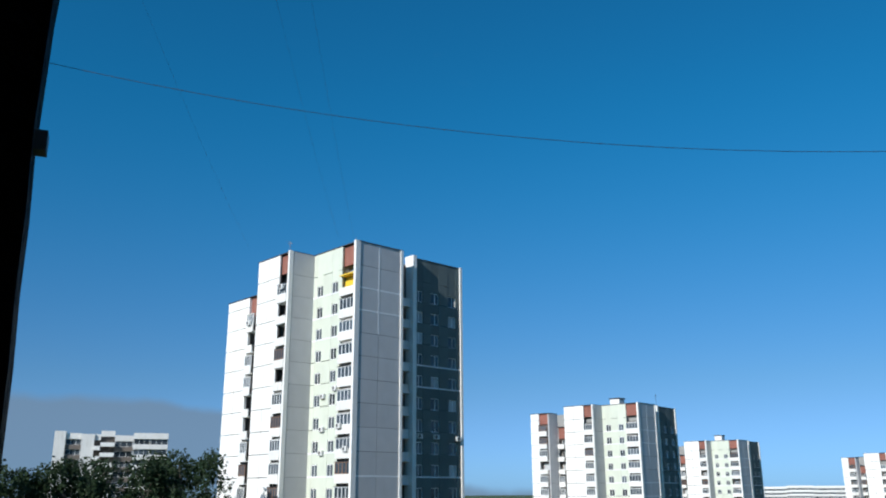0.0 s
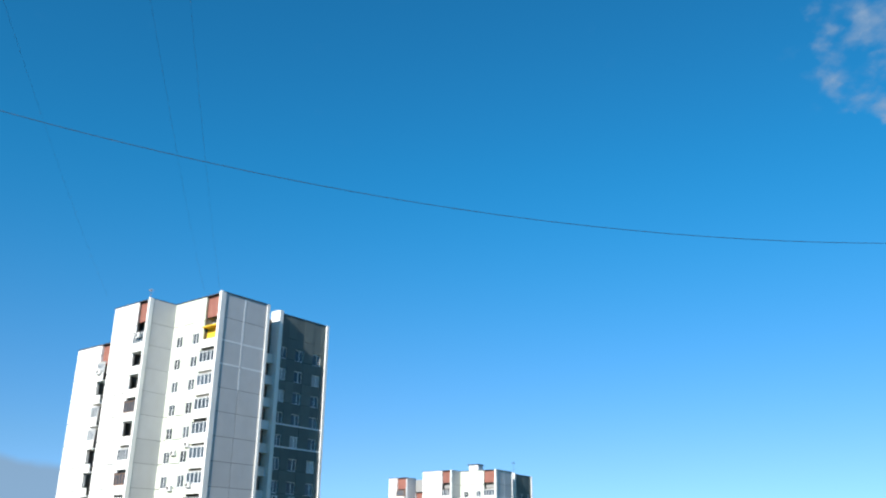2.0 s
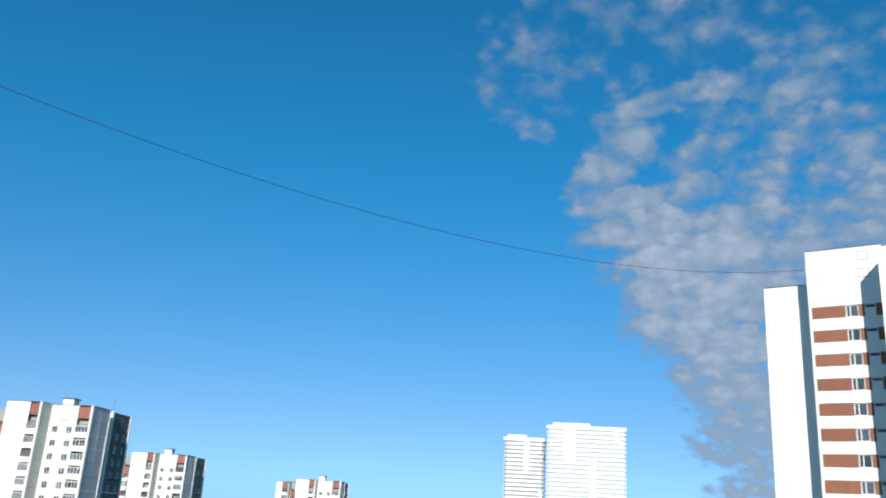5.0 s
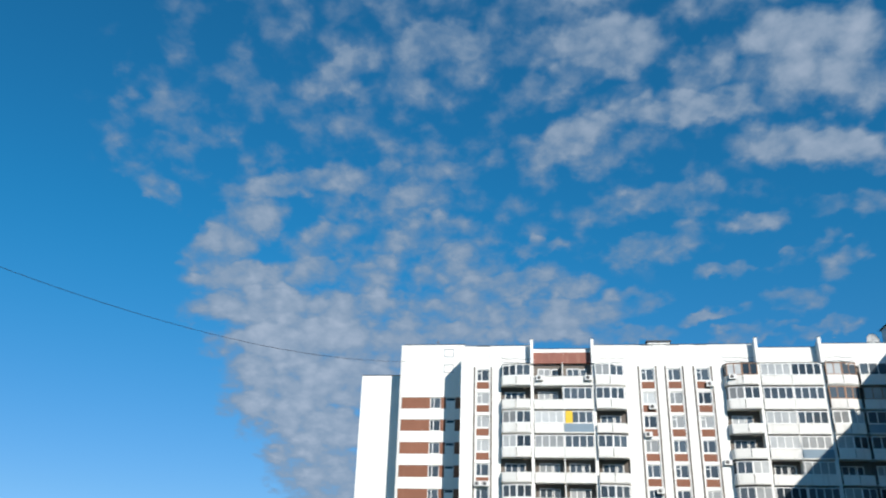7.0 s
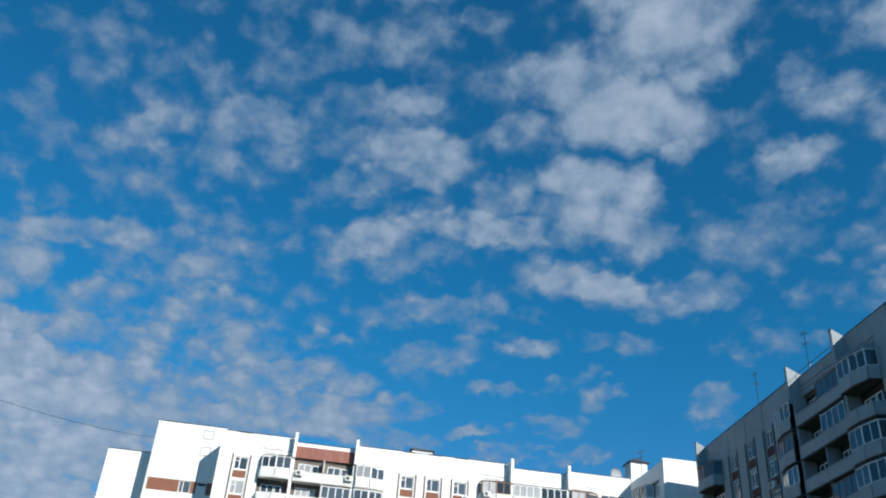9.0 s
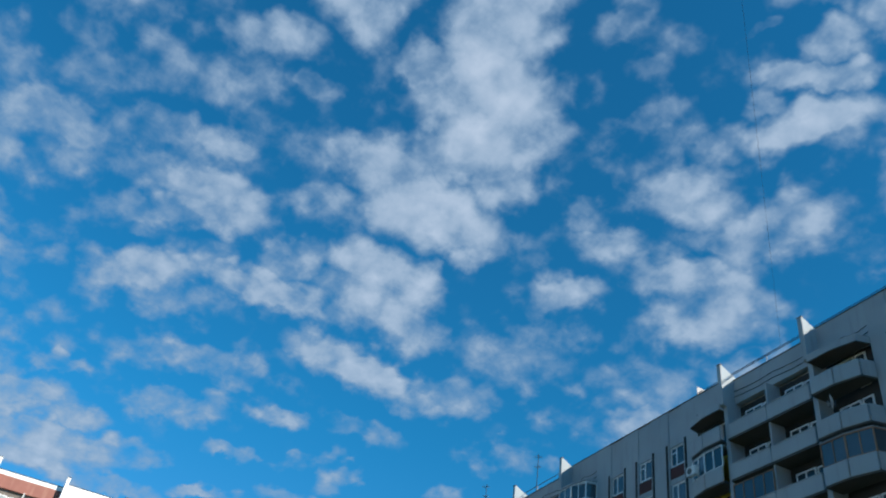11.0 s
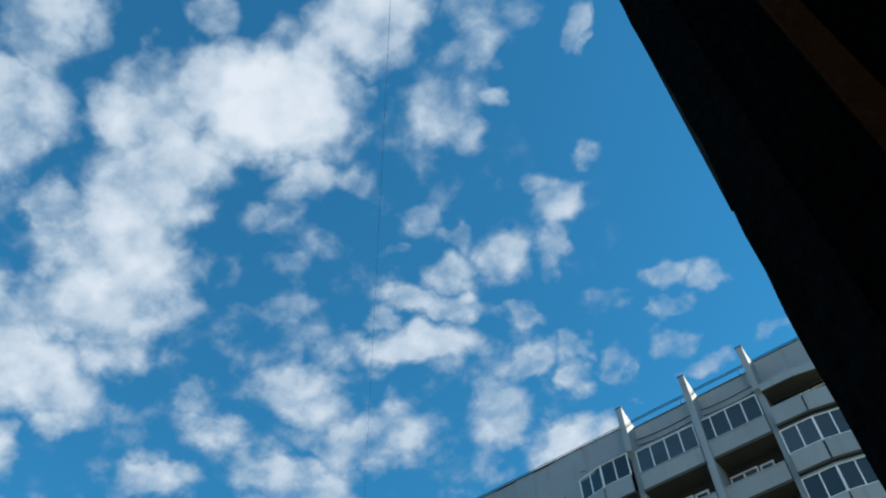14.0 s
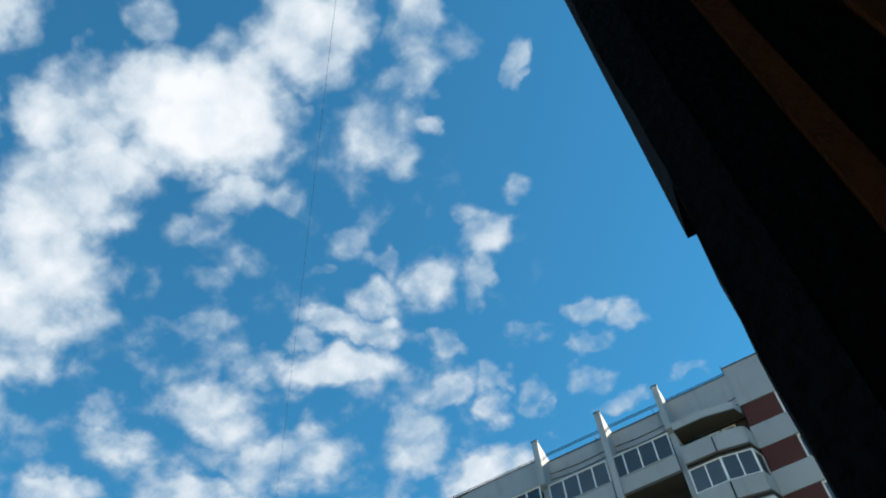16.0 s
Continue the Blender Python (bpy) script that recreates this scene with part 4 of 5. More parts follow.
    for (y0, y1, xf, tz) in ((0.3, 3.3, 0.0, top), (9.75, 12.1, -3.6, top), (17.6, 19.3, -3.6, low)):
        box("attic_panel", b, xf + 0.3, xf + 0.5, y0, y1, tz - 2.6, tz - 0.1, RUST)
    cols = (4.75, 8.0)
    w = 1.3
    edges = [3.3] + [e for c in cols for e in (c - w / 2, c + w / 2)] + [9.45]
    for i in range(0, len(edges), 2):
        for k in range(len(zs) - 1):
            side_panel(edges[i] - 0.03, edges[i + 1] + 0.03, 0.0, zs[k], zs[k + 1], PALEGREEN)
    for c in cols:
        zp = 0.0
        for f in range(floors):
            z = wz + STOREY * f
            side_panel(c - w / 2 - 0.03, c + w / 2 + 0.03, 0.02, zp - 0.03, z + 0.03, PALEGREEN)
            window(b, 0.02, c + w / 2, z, w, 1.45, (0.5,), FRAME, radians(-90), glass=GLASS, bars=0.08)
            zp = z + 1.45
        side_panel(c - w / 2 - 0.03, c + w / 2 + 0.03, 0.02, zp - 0.03, top, PALEGREEN)
    for k in (4, 5, floors - 1, floors - 2, floors - 3):
        if 0 < k < len(zs) - 1:
            box("sealed_joint", b, -0.068, -0.05, 3.3, 9.45, zs[k] - 0.09, zs[k] + 0.09, SEAM)
    # stepped blocks behind
    for k in range(len(zs) - 1):
        box("panel", b, -3.4, 0.0, 9.45, 9.75, zs[k] + 0.02, zs[k + 1] - 0.02, GREYTILE)
        for ya, yb in ((12.1, 14.8), (14.8, 17.45)):
            side_panel(ya, yb, -3.6, zs[k], zs[k + 1], WHITE)
        if zs[k + 1] <= low + 0.01:
            for ya, yb in ((19.3, 22.2), (22.2, 25.0)):
                side_panel(ya, yb, -3.6, zs[k], zs[k + 1], WHITE)
    zl = [z for z in zs if z <= low]
    if low - zl[-1] > 0.1:
        side_panel(19.3, 25.0, -3.6, zl[-1], low, WHITE)
    box("corner_fin", b, -3.95, -3.4, 9.42, 9.75, 0, top + 0.1, WHITE)
    box("joint_backing", b, -3.4, -0.05, 9.5, 9.74, 0, top - 0.05, JOINT)
    box("joint_backing", b, -3.5, -3.3, 12.1, 17.45, 0, top - 0.05, JOINT)
    box("joint_backing", b, 0.12, 0.3, 3.3, 9.45, 0, top - 0.05, JOINT)
    box("core", b, 1.15, 18.6, 2.65, 24.0, 0, top - 1.2, CORE)
    box("core", b, 1.15, 6.7, 0.32, 2.65, 0, top - 1.2, CORE)
    box("core", b, 0.35, 1.15, 3.35, 9.4, 0, top - 1.2, CORE)
    box("core", b, -2.45, 1.15, 9.8, 17.45, 0, top - 1.2, CORE)
    box("core", b, -2.45, 1.15, 17.45, 25.0, 0, low - 0.6, CORE)
    box("gable", b, -3.3, 1.15, 17.45, 17.6, low - 0.6, top - 0.05, CREAM)
    for x0, x1, y0, y1, z in ((-0.1, 7.1, -0.1, 9.45, top), (7.1, 19.0, 2.6, 24.0, top - 0.9), (-3.7, 7.1, 9.45, 17.6, top - 0.02), (-3.7, 1.15, 17.6, 25.05, low)):
        box("roof", b, x0, x1, y0, y1, z, z + 0.1, CAP)
    box("roof", b, 10.3, 18.6, 1.45, 2.6, top - 0.02, top + 0.06, CAP)
    box("vent_house", b, 6.0, 8.2, 8.5, 11.0, top, top + 2.0 if extra else top + 1.0, CREAM)
    box("vent_cap", b, 5.8, 8.4, 8.3, 11.2, top + 2.0 if extra else top + 1.0, top + 2.2 if extra else top + 1.15, CAP)
    if extra:
        lz = top - 1.5
        for f in range(floors):
            z = 0.3 + STOREY * f
            if z + STOREY < lz:
                log(-7.2, 19.7, 22.0, z, RNG.random())
        box("attic_panel", b, -6.9, -6.7, 19.7, 22.0, lz - 2.4, lz - 0.1, RUST)
        for k in range(len(zs) - 1):
            if zs[k] < lz - 0.1:
                side_panel(22.0, 24.4, -7.2, zs[k], min(zs[k + 1], lz), WHITE)
                box("panel", b, -7.0, -3.6, 19.4, 19.7, zs[k] + 0.02, min(zs[k + 1], lz) - 0.02, GREYTILE)
        box("core", b, -6.1, -3.7, 19.72, 24.4, 0, lz - 0.3, CORE)
        box("roof", b, -7.3, -3.7, 19.35, 24.45, lz, lz + 0.1, CAP)
    return b


slab_east()
slab_south()
corner_block()
tower(28.2, 98.0, 21, 13, "stepped grey and pale green panel tower with white end walls")
tower(110.8, 160.5, 25, 9, "distant stepped panel tower with green facade and red attic panels", True, False)
tower(195.0, 228.0, 25, 8, "far stepped panel tower with tan attic panels", True, False)
tower(277.0, 230.0, 25, 7, "far low stepped panel tower beside open sky", True, False)


# ---------------------------------------------------------------- distant buildings
def banded_highrise(x, y, rz, w, d, floors, label, notch):
    b = building("high_rise", x, y, 0, rz, label)
    h = 3.1
    box("core", b, 0.8, w - 0.8, 0.8, d - 0.8, 0, floors * h, PALEGLASS)
    for f in range(floors):
        bm = bmesh.new()
        c = 2.5
        add_prism(bm, [(c, 0), (w - c, 0), (w, c), (w, d - c), (w - c, d), (c, d), (0, d - c), (0, c)], 0, 1.75)
        if f == 0:
            band = mesh_of("band", bm, WHITE)
        else:
            bm.free()
        place("band", band, b, 0, 0, f * h)
    box("crown", b, -0.1, w + 0.1, -0.1, d + 0.1, floors * h, floors * h + 2.6, WHITE)
    box("crown_step", b, w * 0.08, w * 0.55, 1.5, d - 1.5, floors * h + 2.6, floors * h + 4.6, WHITE)
    for x0, x1, z0 in notch:
        box("pier", b, w * x0, w * x1, -0.15, 1.0, floors * h * z0[0], floors * h * z0[1], WHITE)
    return b


def polar(az, d):
    return -math.sin(radians(az)) * d, math.cos(radians(az)) * d


tx, ty = polar(-63.5, 640)
banded_highrise(tx, ty, -66, 57, 30, 26, "white high-rise with continuous horizontal balcony bands", ((0.22, 0.36, (0.72, 1.0)), (0.55, 0.62, (0.3, 0.74)), (0.86, 0.91, (0.9, 1.0))))
tx, ty = polar(-60.75, 680)
banded_highrise(tx, ty, -66, 31, 26, 24, "slimmer white high-rise with horizontal balcony bands", ((0.5, 0.62, (0.7, 1.0)), (0.9, 0.96, (0.1, 0.5))))


def far_block(name, az0, az1, d, top, label, bays):
    """A far slab seen over the trees: wall sections of unlike depth with rows of windows."""
    x0, y0 = polar(az0, d)
    x1, y1 = polar(az1, d)
    w = math.hypot(x1 - x0, y1 - y0)
    b = building(name, x0, y0, 0, math.degrees(math.atan2(y1 - y0, x1 - x0)), label)
    box("core", b, 0, w, 1.2, 14, 0, top - 0.5, CORE)
    for a, c, dz, kind in bays:
        xa, xc = w * a, w * c
        if kind == "wall":
            box("wall", b, xa, xc, -0.6, 1.2, 0, top + dz, CREAM)
            continue
        floors = int((top + dz - 1.5) / STOREY)
        zt = top + dz
        box("attic_wall", b, xa, xc, 0, 1.2, zt - 1.6, zt, CREAM)
        for f in range(floors):
            z = zt - 1.6 - STOREY * (f + 1)
            if z < 0:
                break
            if kind == "balcony":
                box("balcony", b, xa, xc, -1.3, 0.4, z, z + 1.1, WHITE)
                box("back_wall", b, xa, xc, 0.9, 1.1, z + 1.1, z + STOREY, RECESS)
            else:
                box("spandrel", b, xa, xc, 0, 1.2, z, z + 1.25, CREAM if kind == "strip" else RECESS)
                n = max(1, int((xc - xa) / 3.0))
                for i in range(n):
                    ww = (xc - xa) / n
                    window(b, xa + ww * i + 0.15, 0.5, z + 1.25, ww - 0.3, STOREY - 1.25, (0.33, 0.66), glass=GLASS)
    return b


far_block("apartment_block", 2.2, -2.3, 265, 26.6, "distant white and brown slab block behind trees",
          ((0.0, 0.14, 0.9, "wall"), (0.14, 0.34, 0.4, "brown"), (0.34, 0.50, 0.2, "wall"), (0.50, 0.58, 0.2, "balcony"), (0.58, 0.76, 1.2, "balcony"), (0.76, 1.0, 0.0, "brown")))
far_block("apartment_block", -2.3, -4.35, 258, 26.9, "distant white block with strip windows behind trees", ((0.0, 0.48, 0.0, "strip"), (0.48, 1.0, 0.0, "strip")))
far_block("apartment_block", -41.6, -46.3, 700, 13.6, "long low white block on the horizon", ((0.0, 0.3, 0.0, "strip"), (0.3, 0.62, 0.6, "strip"), (0.62, 1.0, 0.3, "strip")))
far_block("apartment_block", 2.4, -1.0, 170, 13.8, "low white house behind the trees", ((0.0, 0.4, 0.0, "wall"), (0.4, 1.0, -0.4, "wall")))


# ---------------------------------------------------------------- trees and ground
def tree(x, y, height, spread, seed):
    rng = random.Random(seed)
    b = tagged(new("tree"), "tall dark green broadleaf tree with a dense ragged crown", "tree", "row of trees")
    b.location = (x, y, 0)
    bm = bmesh.new()
    segs = 8
    rings = []
    for k in range(7):
        z = height * 0.8 * k / 6
        r = 0.32 * (1 - k / 7.5)
        cx, cy = rng.uniform(-.15, .15) * k * .4, rng.uniform(-.15, .15) * k * .4
        rings.append([bm.verts.new((cx + r * math.cos(a * math.tau / segs), cy + r * math.sin(a * math.tau / segs), z)) for a in range(segs)])
    for r0, r1 in zip(rings[:-1], rings[1:]):
        for i in range(segs):
            bm.faces.new((r0[i], r0[(i + 1) % segs], r1[(i + 1) % segs], r1[i]))
    part("trunk", bm, BARK, b, smooth=True)
    clumps = []
    for k in range(46):
        zz = height * rng.uniform(0.28, 0.97)
        rr = spread * math.sqrt(max(0.05, 1 - ((zz / height - 0.55) / 0.47) ** 2)) * math.sqrt(rng.random())
        a = rng.random() * math.tau
        clumps.append((rr * math.cos(a), rr * math.sin(a), zz, rng.uniform(0.7, 1.35)))
    bm = bmesh.new()
    for cx, cy, cz, cr in clumps[:14]:
        base = Vector((0, 0, max(1.5, cz - rng.uniform(2.0, 4.0))))
        tip = Vector((cx, cy, cz))
        side = (tip - base).cross(Vector((0, 0, 1)))
        if side.length < 1e-4:
            continue
        side.normalize()
        up = side.cross(tip - base).normalized()
        lo = [bm.verts.new(base + side * 0.09 * c + up * 0.09 * s) for c, s in ((1, 0), (0, 1), (-1, 0), (0, -1))]
        hi = [bm.verts.new(tip + side * 0.02 * c + up * 0.02 * s) for c, s in ((1, 0), (0, 1), (-1, 0), (0, -1))]
        for i in range(4):
            bm.faces.new((lo[i], lo[(i + 1) % 4], hi[(i + 1) % 4], hi[i]))
    part("limbs", bm, BARK, b)
    verts, faces = [], []
    for cx, cy, cz, cr in clumps:
        for k in range(105):
            d = Vector((rng.gauss(0, 1), rng.gauss(0, 1), rng.gauss(0, 0.85))).normalized() * cr * rng.uniform(0.55, 1.12)
            p = Vector((cx, cy, cz)) + d
            a1 = Vector((rng.gauss(0, 1), rng.gauss(0, 1), rng.gauss(0, 1))).normalized()
            a2 = a1.cross(Vector((rng.gauss(0, 1), rng.gauss(0, 1), rng.gauss(0, 1)))).normalized()
            s = rng.uniform(0.13, 0.24)
            n = len(verts)
            verts += [p - a1 * s, p - a2 * s * 0.6, p + a1 * s, p + a2 * s * 0.6]
            faces.append((n, n + 1, n + 2, n + 3))
    me = bpy.data.meshes.new("crown")
    me.from_pydata([tuple(q) for q in verts], [], faces)
    me.materials.append(LEAF)
    o = new("crown", me)
    o.parent = b
    return b


for az_, d_, h_, s_, k_ in ((8.5, 86, 14.0, 3.6, 1), (5.6, 92, 14.2, 3.4, 2), (3.2, 96, 12.9, 3.0, 3), (1.2, 96, 13.6, 3.6, 4), (-1.0, 100, 13.8, 3.6, 5), (-3.2, 98, 14.2, 3.8, 6), (-5.4, 100, 14.8, 3.9, 7), (-6.9, 104, 15.0, 3.4, 8), (0.0, 110, 13.8, 3.8, 9), (-4.4, 110, 15.0, 3.8, 10)):
    tx, ty = polar(az_, d_)
    tree(tx, ty, h_ - 0.1, s_, k_)

bm = bmesh.new()
bmesh.ops.create_grid(bm, x_segments=40, y_segments=40, size=3000)
tagged(part("ground", bm, GRASS, None), "grassy courtyard ground with worn patches", "ground", kind="structure")
bm = bmesh.new()
add_box(bm, 84, 90, -36, 130, 0.004, 0.03)
add_box(bm, -1, 84, -32, -26, 0.004, 0.03)
tagged(part("road", bm, ASPHALT, None), "narrow grey asphalt courtyard drive", "road", kind="structure")


# ---------------------------------------------------------------- own building and balcony
def own_building():
    b = building("apartment_block", 0, 0, 0, 0, "plain panel apartment block that the balcony belongs to")
    for f in range(14):
        z0 = 0.55 + STOREY * f
        for y0 in np.arange(-12, 6, 6.0):
            if abs(z0 - 8.95) < 0.1 and y0 == 0.0:
                continue
            box("panel", b, -1.75, -1.4, float(y0) + 0.02, float(y0) + 5.98, z0 + 0.02, z0 + 2.78, CREAM)
    z0 = 8.95
    # the panel beside the balcony has an open door and a window
    box("panel", b, -1.75, -1.4, 0.02, 0.3, z0 + 0.02, z0 + 2.78, CREAM)
    box("panel", b, -1.75, -1.4, 1.2, 5.98, z0 + 0.02, z0 + 2.78, CREAM)
    box("lintel", b, -1.75, -1.4, 0.3, 1.2, z0 + 2.2, z0 + 2.78, CREAM)
    box("plinth", b, -1.75, -1.4, -12, 6, 0.0, 0.55, CORE)
    box("attic_wall", b, -1.75, -1.4, -12, 6, 0.55 + STOREY * 14, TOP, CREAM)
    for y0 in (-12.0, 5.65):
        box("gable", b, -13.0, -1.75, y0, y0 + 0.35, 0, TOP, CREAM)
    box("rear_wall", b, -13.35, -13.0, -12, 6, 0, TOP, CREAM)
    box("roof", b, -13.35, -1.4, -12, 6, TOP, TOP + 0.2, ROOF)
    box("floor_slab", b, -13.0, -1.75, -11.6, 5.6, z0 - 0.25, z0, PLASTER)
    box("ceiling_slab", b, -13.0, -1.75, -11.6, 5.6, z0 + 2.6, z0 + 2.8, PLASTER)
    return b


def wavy_strip(x, y0, y1, z0, z1, amp, seed, n=40, thick=0.012):
    """An upright weathered board whose outer edge is worn and uneven."""
    rng = random.Random(seed)
    bm = bmesh.new()
    rows = []
    for i in range(n + 1):
        z = z0 + (z1 - z0) * i / n
        e = x + amp * (math.sin(i * 0.55 + seed) * 0.5 + rng.uniform(-0.5, 0.5) * 0.6)
        rows.append([bm.verts.new(p) for p in ((x - 0.045, y0, z), (e, y0, z), (e, y1, z), (x - 0.045, y1, z))])
    for a, c in zip(rows[:-1], rows[1:]):
        for k in range(4):
            bm.faces.new((a[k], a[(k + 1) % 4], c[(k + 1) % 4], c[k]))
    bm.faces.new(rows[0][::-1]), bm.faces.new(rows[-1])
    bmesh.ops.recalc_face_normals(bm, faces=bm.faces)
    return bm


def glazed_balcony():
    b = tagged(new("balcony_enclosure"), "dark wooden balcony enclosure with an open window", "balcony")
    b.location = (0, 0, 8.95)
    box("slab", b, -1.4, -0.06, -0.56, 0.6, -0.16, 0.0, CREAM)
    box("parapet", b, -0.16, -0.06, -0.56, 0.6, 0.0, 0.95, CREAM)
    box("window_sill", b, -0.24, -0.05, -0.56, 0.6, 0.95, 1.0, WOODDARK)
    # right-hand side of the opening: outer board, frame, inner strips, closed boarding behind
    jr = -0.46
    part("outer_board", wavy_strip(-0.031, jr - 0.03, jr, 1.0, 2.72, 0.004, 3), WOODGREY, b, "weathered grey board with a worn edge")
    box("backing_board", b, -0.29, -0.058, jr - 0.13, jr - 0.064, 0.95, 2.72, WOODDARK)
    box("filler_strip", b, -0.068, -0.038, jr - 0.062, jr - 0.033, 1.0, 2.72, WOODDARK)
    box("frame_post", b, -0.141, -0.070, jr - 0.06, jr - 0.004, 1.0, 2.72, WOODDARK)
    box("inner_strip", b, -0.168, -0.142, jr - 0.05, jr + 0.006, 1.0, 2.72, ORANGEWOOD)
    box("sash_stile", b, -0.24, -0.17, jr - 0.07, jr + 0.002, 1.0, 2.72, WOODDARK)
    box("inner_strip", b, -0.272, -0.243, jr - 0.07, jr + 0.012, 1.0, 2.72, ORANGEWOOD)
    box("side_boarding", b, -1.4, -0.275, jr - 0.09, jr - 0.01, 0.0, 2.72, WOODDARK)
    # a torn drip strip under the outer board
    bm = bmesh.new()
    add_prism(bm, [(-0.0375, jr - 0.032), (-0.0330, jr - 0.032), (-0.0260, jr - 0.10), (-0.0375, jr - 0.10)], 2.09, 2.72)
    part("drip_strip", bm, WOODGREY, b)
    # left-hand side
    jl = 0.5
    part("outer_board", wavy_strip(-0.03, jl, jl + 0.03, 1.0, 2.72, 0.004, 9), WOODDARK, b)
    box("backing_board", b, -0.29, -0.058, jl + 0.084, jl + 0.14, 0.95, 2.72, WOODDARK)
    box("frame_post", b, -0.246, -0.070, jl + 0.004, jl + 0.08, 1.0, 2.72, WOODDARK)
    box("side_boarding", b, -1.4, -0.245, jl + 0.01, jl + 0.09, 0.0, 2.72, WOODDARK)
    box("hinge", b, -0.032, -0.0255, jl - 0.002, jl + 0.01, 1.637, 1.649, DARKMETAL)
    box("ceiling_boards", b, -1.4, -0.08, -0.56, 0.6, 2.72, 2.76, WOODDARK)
    return b


def neighbour_block():
    b = building("apartment_block", -14, 57, 0, 0, "plain neighbouring panel block that holds a roof cable")
    block_core(b, 0.4, 6.0, 0.4, 8.0, TOP)
    for f in range(14):
        z = 0.55 + STOREY * f
        for k in range(2):
            box("panel", b, k * 3.1, k * 3.1 + 3.06, 0.0, 0.38, z, z + 2.76, CREAM)
            box("panel", b, 6.02, 6.4, 0.4 + k * 3.8, 0.4 + k * 3.8 + 3.76, z, z + 2.76, CREAM)
    return b


own_building()
neighbour_block()
glazed_balcony()


# ---------------------------------------------------------------- cables
def cable(a, c, sag, r=0.012):
    pts = []
    A, B = Vector(a), Vector(c)
    n = 48
    for i in range(n + 1):
        s = i / n
        p = A.lerp(B, s)
        p.z -= 4 * sag * s * (1 - s)
        pts.append(p)
    cu = bpy.data.curves.new("cable", "CURVE")
    cu.dimensions, cu.bevel_depth, cu.bevel_resolution = "3D", r, 1
    sp = cu.splines.new("POLY")
    sp.points.add(n)
    for q, p in zip(sp.points, pts):
        q.co = (*p, 1)
    cu.materials.append(CABLE)
    return tagged(new("cable", cu), "thin black cable sagging between two roofs", "cable", "roof cables")


cable((104.5, 17.6, 41.6), (-8.2, 62.0, 40.6), 8.15, 0.021)
cable((-12.8, 5.2, 42.4), (16.9, 110.0, 41.2), 1.6, 0.006)
cable((-6.8, 5.2, 42.4), (26.5, 101.0, 41.2), 1.6, 0.006)
cable((-4.2, 5.2, 42.4), (28.5, 101.0, 41.2), 1.6, 0.006)
cable((-1.6, 1.0, 42.3), (32.2, -40.0, 42.3), 1.2, 0.006)


# ---------------------------------------------------------------- air conditioners, dishes, antennas
def air_conditioner(x, y, z, rz):
    """An outdoor unit that looks along its own -y, its back at y = 0."""
    b = tagged(new("air_conditioner"), "small white outdoor air conditioner bolted to the facade", "air conditioner", "facade air conditioners")
    b.location, b.rotation_euler = (x, y, z), (0, 0, rz)
    bm = bmesh.new()
    add_box(bm, -0.42, 0.42, -0.36, -0.06, 0.0, 0.58)
    bmesh.ops.bevel(bm, geom=list(bm.edges), offset=0.02, segments=1)
    part("casing", bm, ACWHITE, b)
    bm = bmesh.new()
    ring = [(-0.1 + 0.22 * math.cos(a * math.tau / 14), 0.29 + 0.22 * math.sin(a * math.tau / 14)) for a in range(14)]
    f0 = [bm.verts.new((px, -0.372, pz)) for px, pz in ring]
    f1 = [bm.verts.new((px, -0.355, pz)) for px, pz in ring]
    bm.faces.new(f0)
    for i in range(14):
        bm.faces.new((f0[i], f1[i], f1[(i + 1) % 14], f0[(i + 1) % 14]))
    bmesh.ops.recalc_face_normals(bm, faces=bm.faces)
    part("fan_grille", bm, ACDARK, b)
    for sx in (-0.33, 0.29):
        box("bracket", b, sx, sx + 0.04, -0.36, 0.0, -0.05, 0.0, METAL)
    return b


def on_east(s_, z, out=0.0):
    air_conditioner(100.0 - out, -s_, z, radians(-90))


for s_, h_, out in ((-7.9, 15.3, 0.0), (-0.6, 27.4, 1.0), (5.1, 27.4, 1.0), (11.7, 21.0, 0.0), (12.4, 24.2, 0.0), (19.1, 26.9, 0.0), (20.2, 17.9, 0.0), (12.6, 14.7, 0.0), (21.5, 27.5, 1.0), (-7.0, 15.3, 0.0), (18.6, 12.0, 0.0)):
    on_east(s_, 10.4 + h_ - 0.3, out)


def on_south(lx, z, out=0.0):
    p = Matrix.Translation((0, -37.5, 0)) @ Matrix.Rotation(radians(176.5), 4, "Z") @ Vector((lx, -out, z))
    air_conditioner(p.x, p.y, p.z, radians(176.5))


for lx, h_, out in ((-39.2, 25.0, 1.25), (-49.5, 23.6, 0.0), (-46.0, 20.8, 0.0), (-70.5, 23.4, 0.0), (-74.5, 20.6, 0.0), (-78.5, 17.8, 0.0), (-78.3, 20.7, 0.0), (-70.6, 20.6, 0.0), (-42.4, 18.1, 0.0), (-20.2, 20.9, 0.0)):
    on_south(lx, 10.4 + h_ - 0.3, out)

TA = Matrix.Translation((28.2, 98.0, 0)) @ Matrix.Rotation(radians(21), 4, "Z")
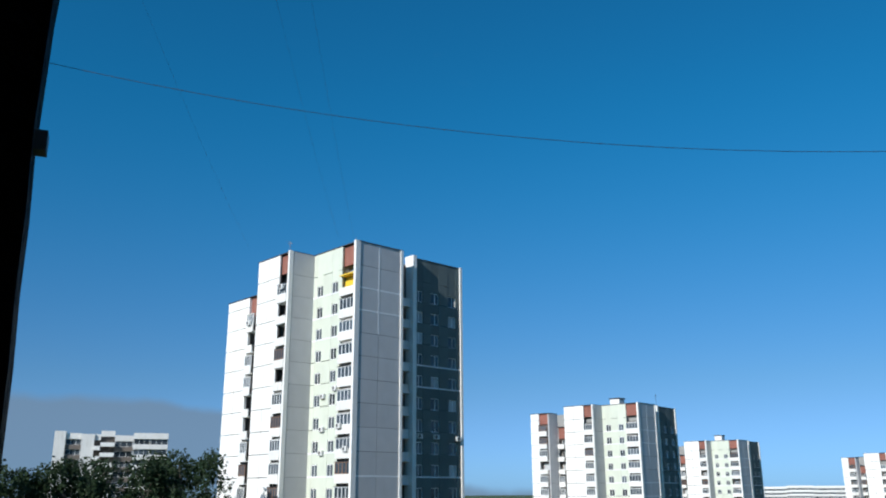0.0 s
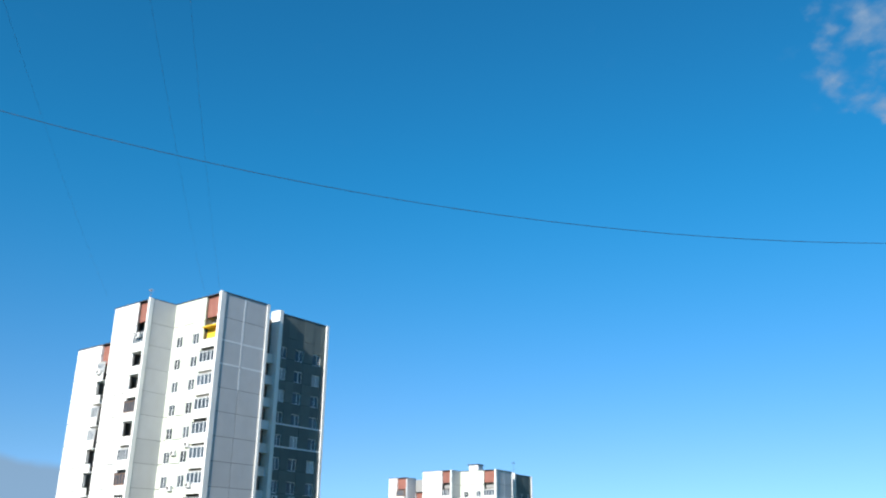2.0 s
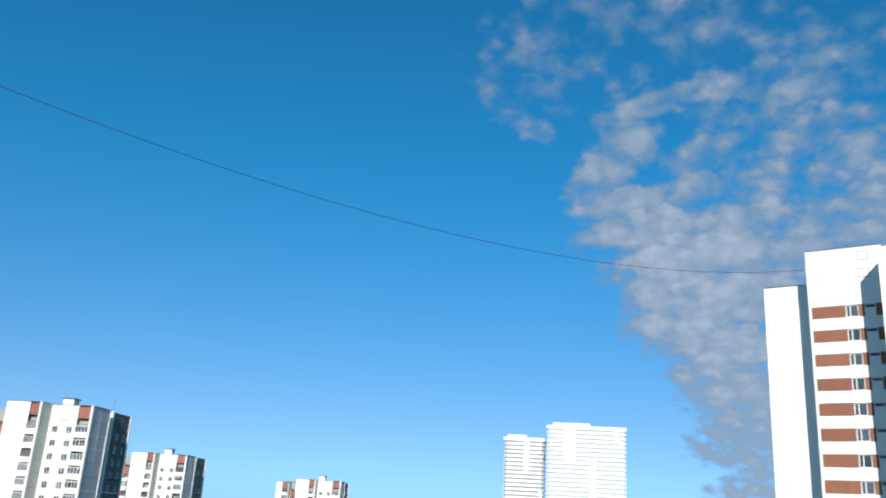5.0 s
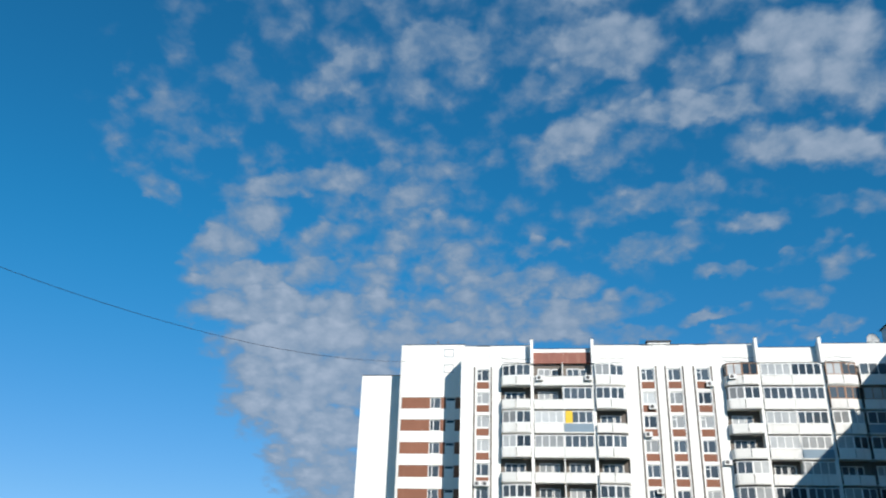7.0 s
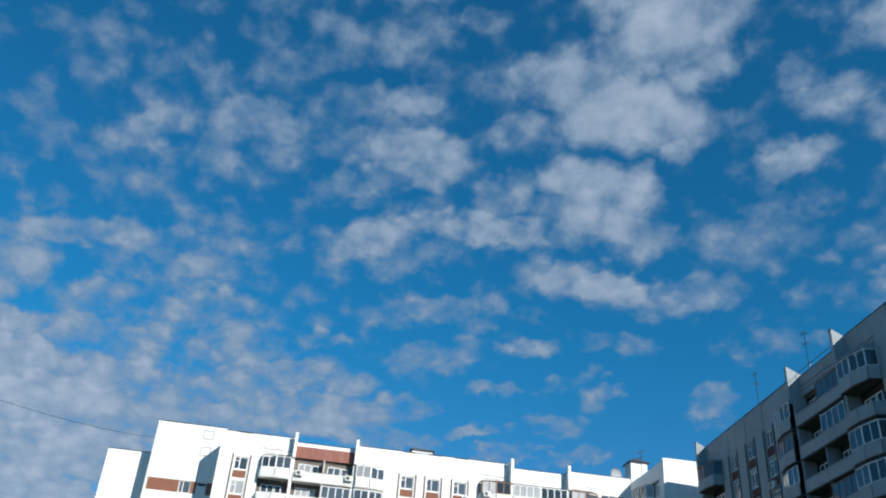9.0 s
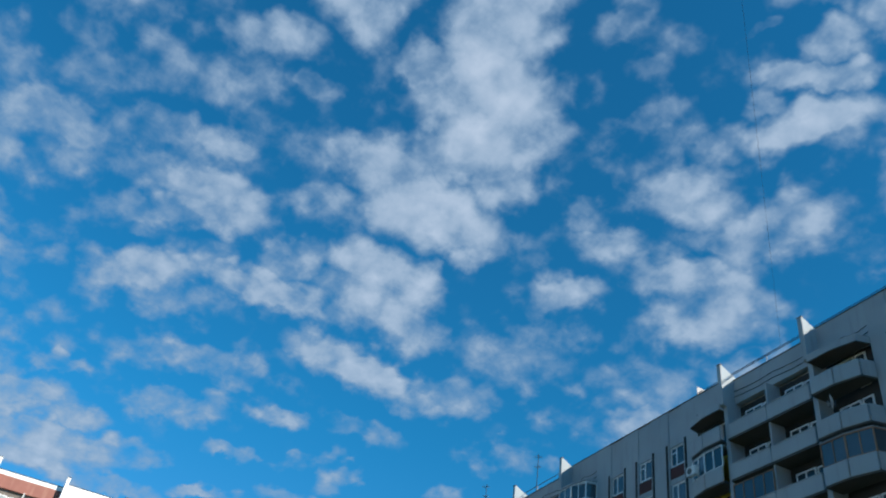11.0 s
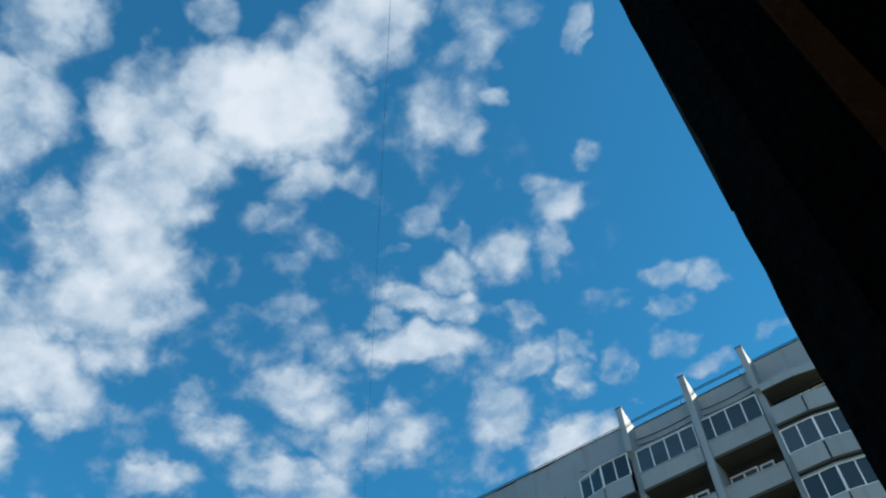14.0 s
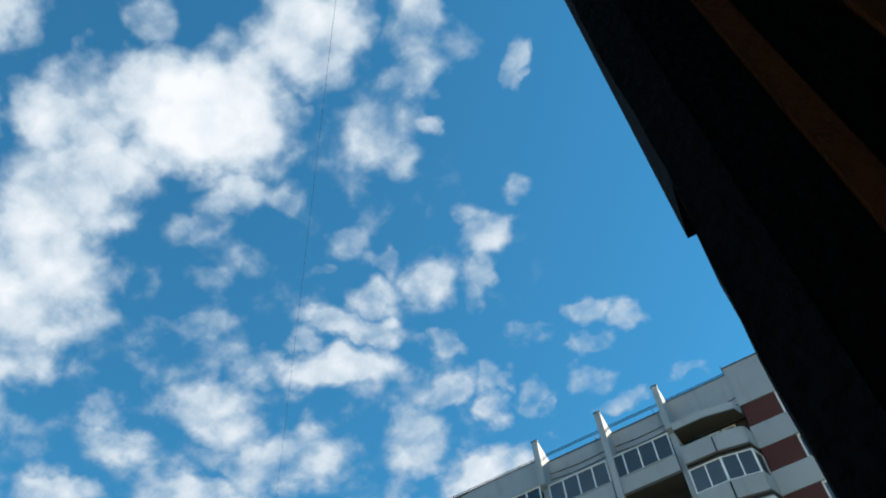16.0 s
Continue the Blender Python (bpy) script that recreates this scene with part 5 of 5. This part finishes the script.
for lx, ly, h_, turn in ((-0.06, 6.4, 11.2, -90), (-0.06, 6.4, 7.2, -90), (-0.06, 6.4, 4.4, -90), (-0.43, 2.4, 7.4, -90), (-0.43, 1.0, 4.7, -90), (-0.06, 3.9, 12.0, -90), (-4.03, 10.6, 25.2, -90), (-4.03, 18.3, 21.6, -90), (11.2, 1.48, 6.6, 0), (14.05, 1.48, 6.6, 0), (18.0, 1.48, 6.5, 0)):
    p = TA @ Vector((lx, ly, 10.4 + h_))
    air_conditioner(p.x, p.y, p.z, radians(21 + turn))


def dish(x, y, z, r, rz, mat=None):
    b = tagged(new("satellite_dish"), "round white satellite dish on a short pole", "satellite dish")
    b.location, b.rotation_euler = (x, y, z), (0, 0, rz)
    bm = bmesh.new()
    rings = []
    for k in range(6):
        q = r * k / 5
        d = 0.28 * q * q / r
        rings.append([bm.verts.new((q * math.cos(a * math.tau / 20), -d, 0.9 * r + q * math.sin(a * math.tau / 20))) for a in range(20)] if k else [bm.verts.new((0, 0, 0.9 * r))])
    for i in range(20):
        bm.faces.new((rings[0][0], rings[1][i], rings[1][(i + 1) % 20]))
        for k in range(1, 5):
            bm.faces.new((rings[k][i], rings[k + 1][i], rings[k + 1][(i + 1) % 20], rings[k][(i + 1) % 20]))
    bmesh.ops.solidify(bm, geom=list(bm.faces), thickness=0.03)
    part("reflector", bm, ACWHITE, b, smooth=True)
    box("pole", b, -0.04, 0.04, 0.02, 0.10, 0.0, 0.9 * r, DARKMETAL)
    box("feed_arm", b, -0.015, 0.015, -0.7 * r, 0.0, 0.2 * r, 0.2 * r + 0.03, DARKMETAL)
    box("feed_horn", b, -0.05, 0.05, -0.75 * r, -0.65 * r, 0.2 * r, 0.2 * r + 0.35, METAL)
    return b


dish(101.2, -38.4, 42.0, 0.85, radians(-75))
p = Matrix.Translation((0, -37.5, 0)) @ Matrix.Rotation(radians(176.5), 4, "Z") @ Vector((-27.4, -1.35, 35.3))
dish(p.x, p.y, p.z, 0.42, radians(120))


def antenna(x, y, z, h, rz, bars):
    b = tagged(new("roof_antenna"), "thin dark roof antenna mast with short cross bars", "antenna", "roof antennas")
    b.location, b.rotation_euler = (x, y, z), (0, 0, rz)
    box("mast", b, -0.025, 0.025, -0.025, 0.025, 0.0, h, DARKMETAL)
    for zz, ln in bars:
        box("boom", b, -ln * 0.5, ln * 0.5, -0.012, 0.012, zz, zz + 0.024, DARKMETAL)
        for k in range(5):
            xx = -ln * 0.45 + ln * 0.225 * k
            box("element", b, xx - 0.008, xx + 0.008, -0.3, 0.3, zz + 0.024, zz + 0.04, DARKMETAL)
    return b


ROOFC = Matrix.Translation((0, -37.5, 0)) @ Matrix.Rotation(radians(176.5), 4, "Z")
for lx, h_ in ((-73.0, 4.6), (-62.9, 4.4)):
    p = ROOFC @ Vector((lx, 0.7, 41.3))
    antenna(p.x, p.y, p.z, h_, 0.6, ((h_ - 0.3, 0.7), (h_ - 1.3, 0.5)))
antenna(99.5, -41.2, 41.6, 4.2, 0.4, ((4.0, 1.4), (3.3, 1.2), (2.6, 1.5)))
antenna(104.8, 13.6, 43.2, 1.3, 0.2, ((1.0, 0.6),))
p = TA @ Vector((-2.0, 12.5, 0))
antenna(p.x, p.y, 41.0, 1.8, 0.9, ((1.5, 0.6),))
antenna(118.0, 164.0, 29.2, 2.6, 0.3, ((2.2, 0.7),))
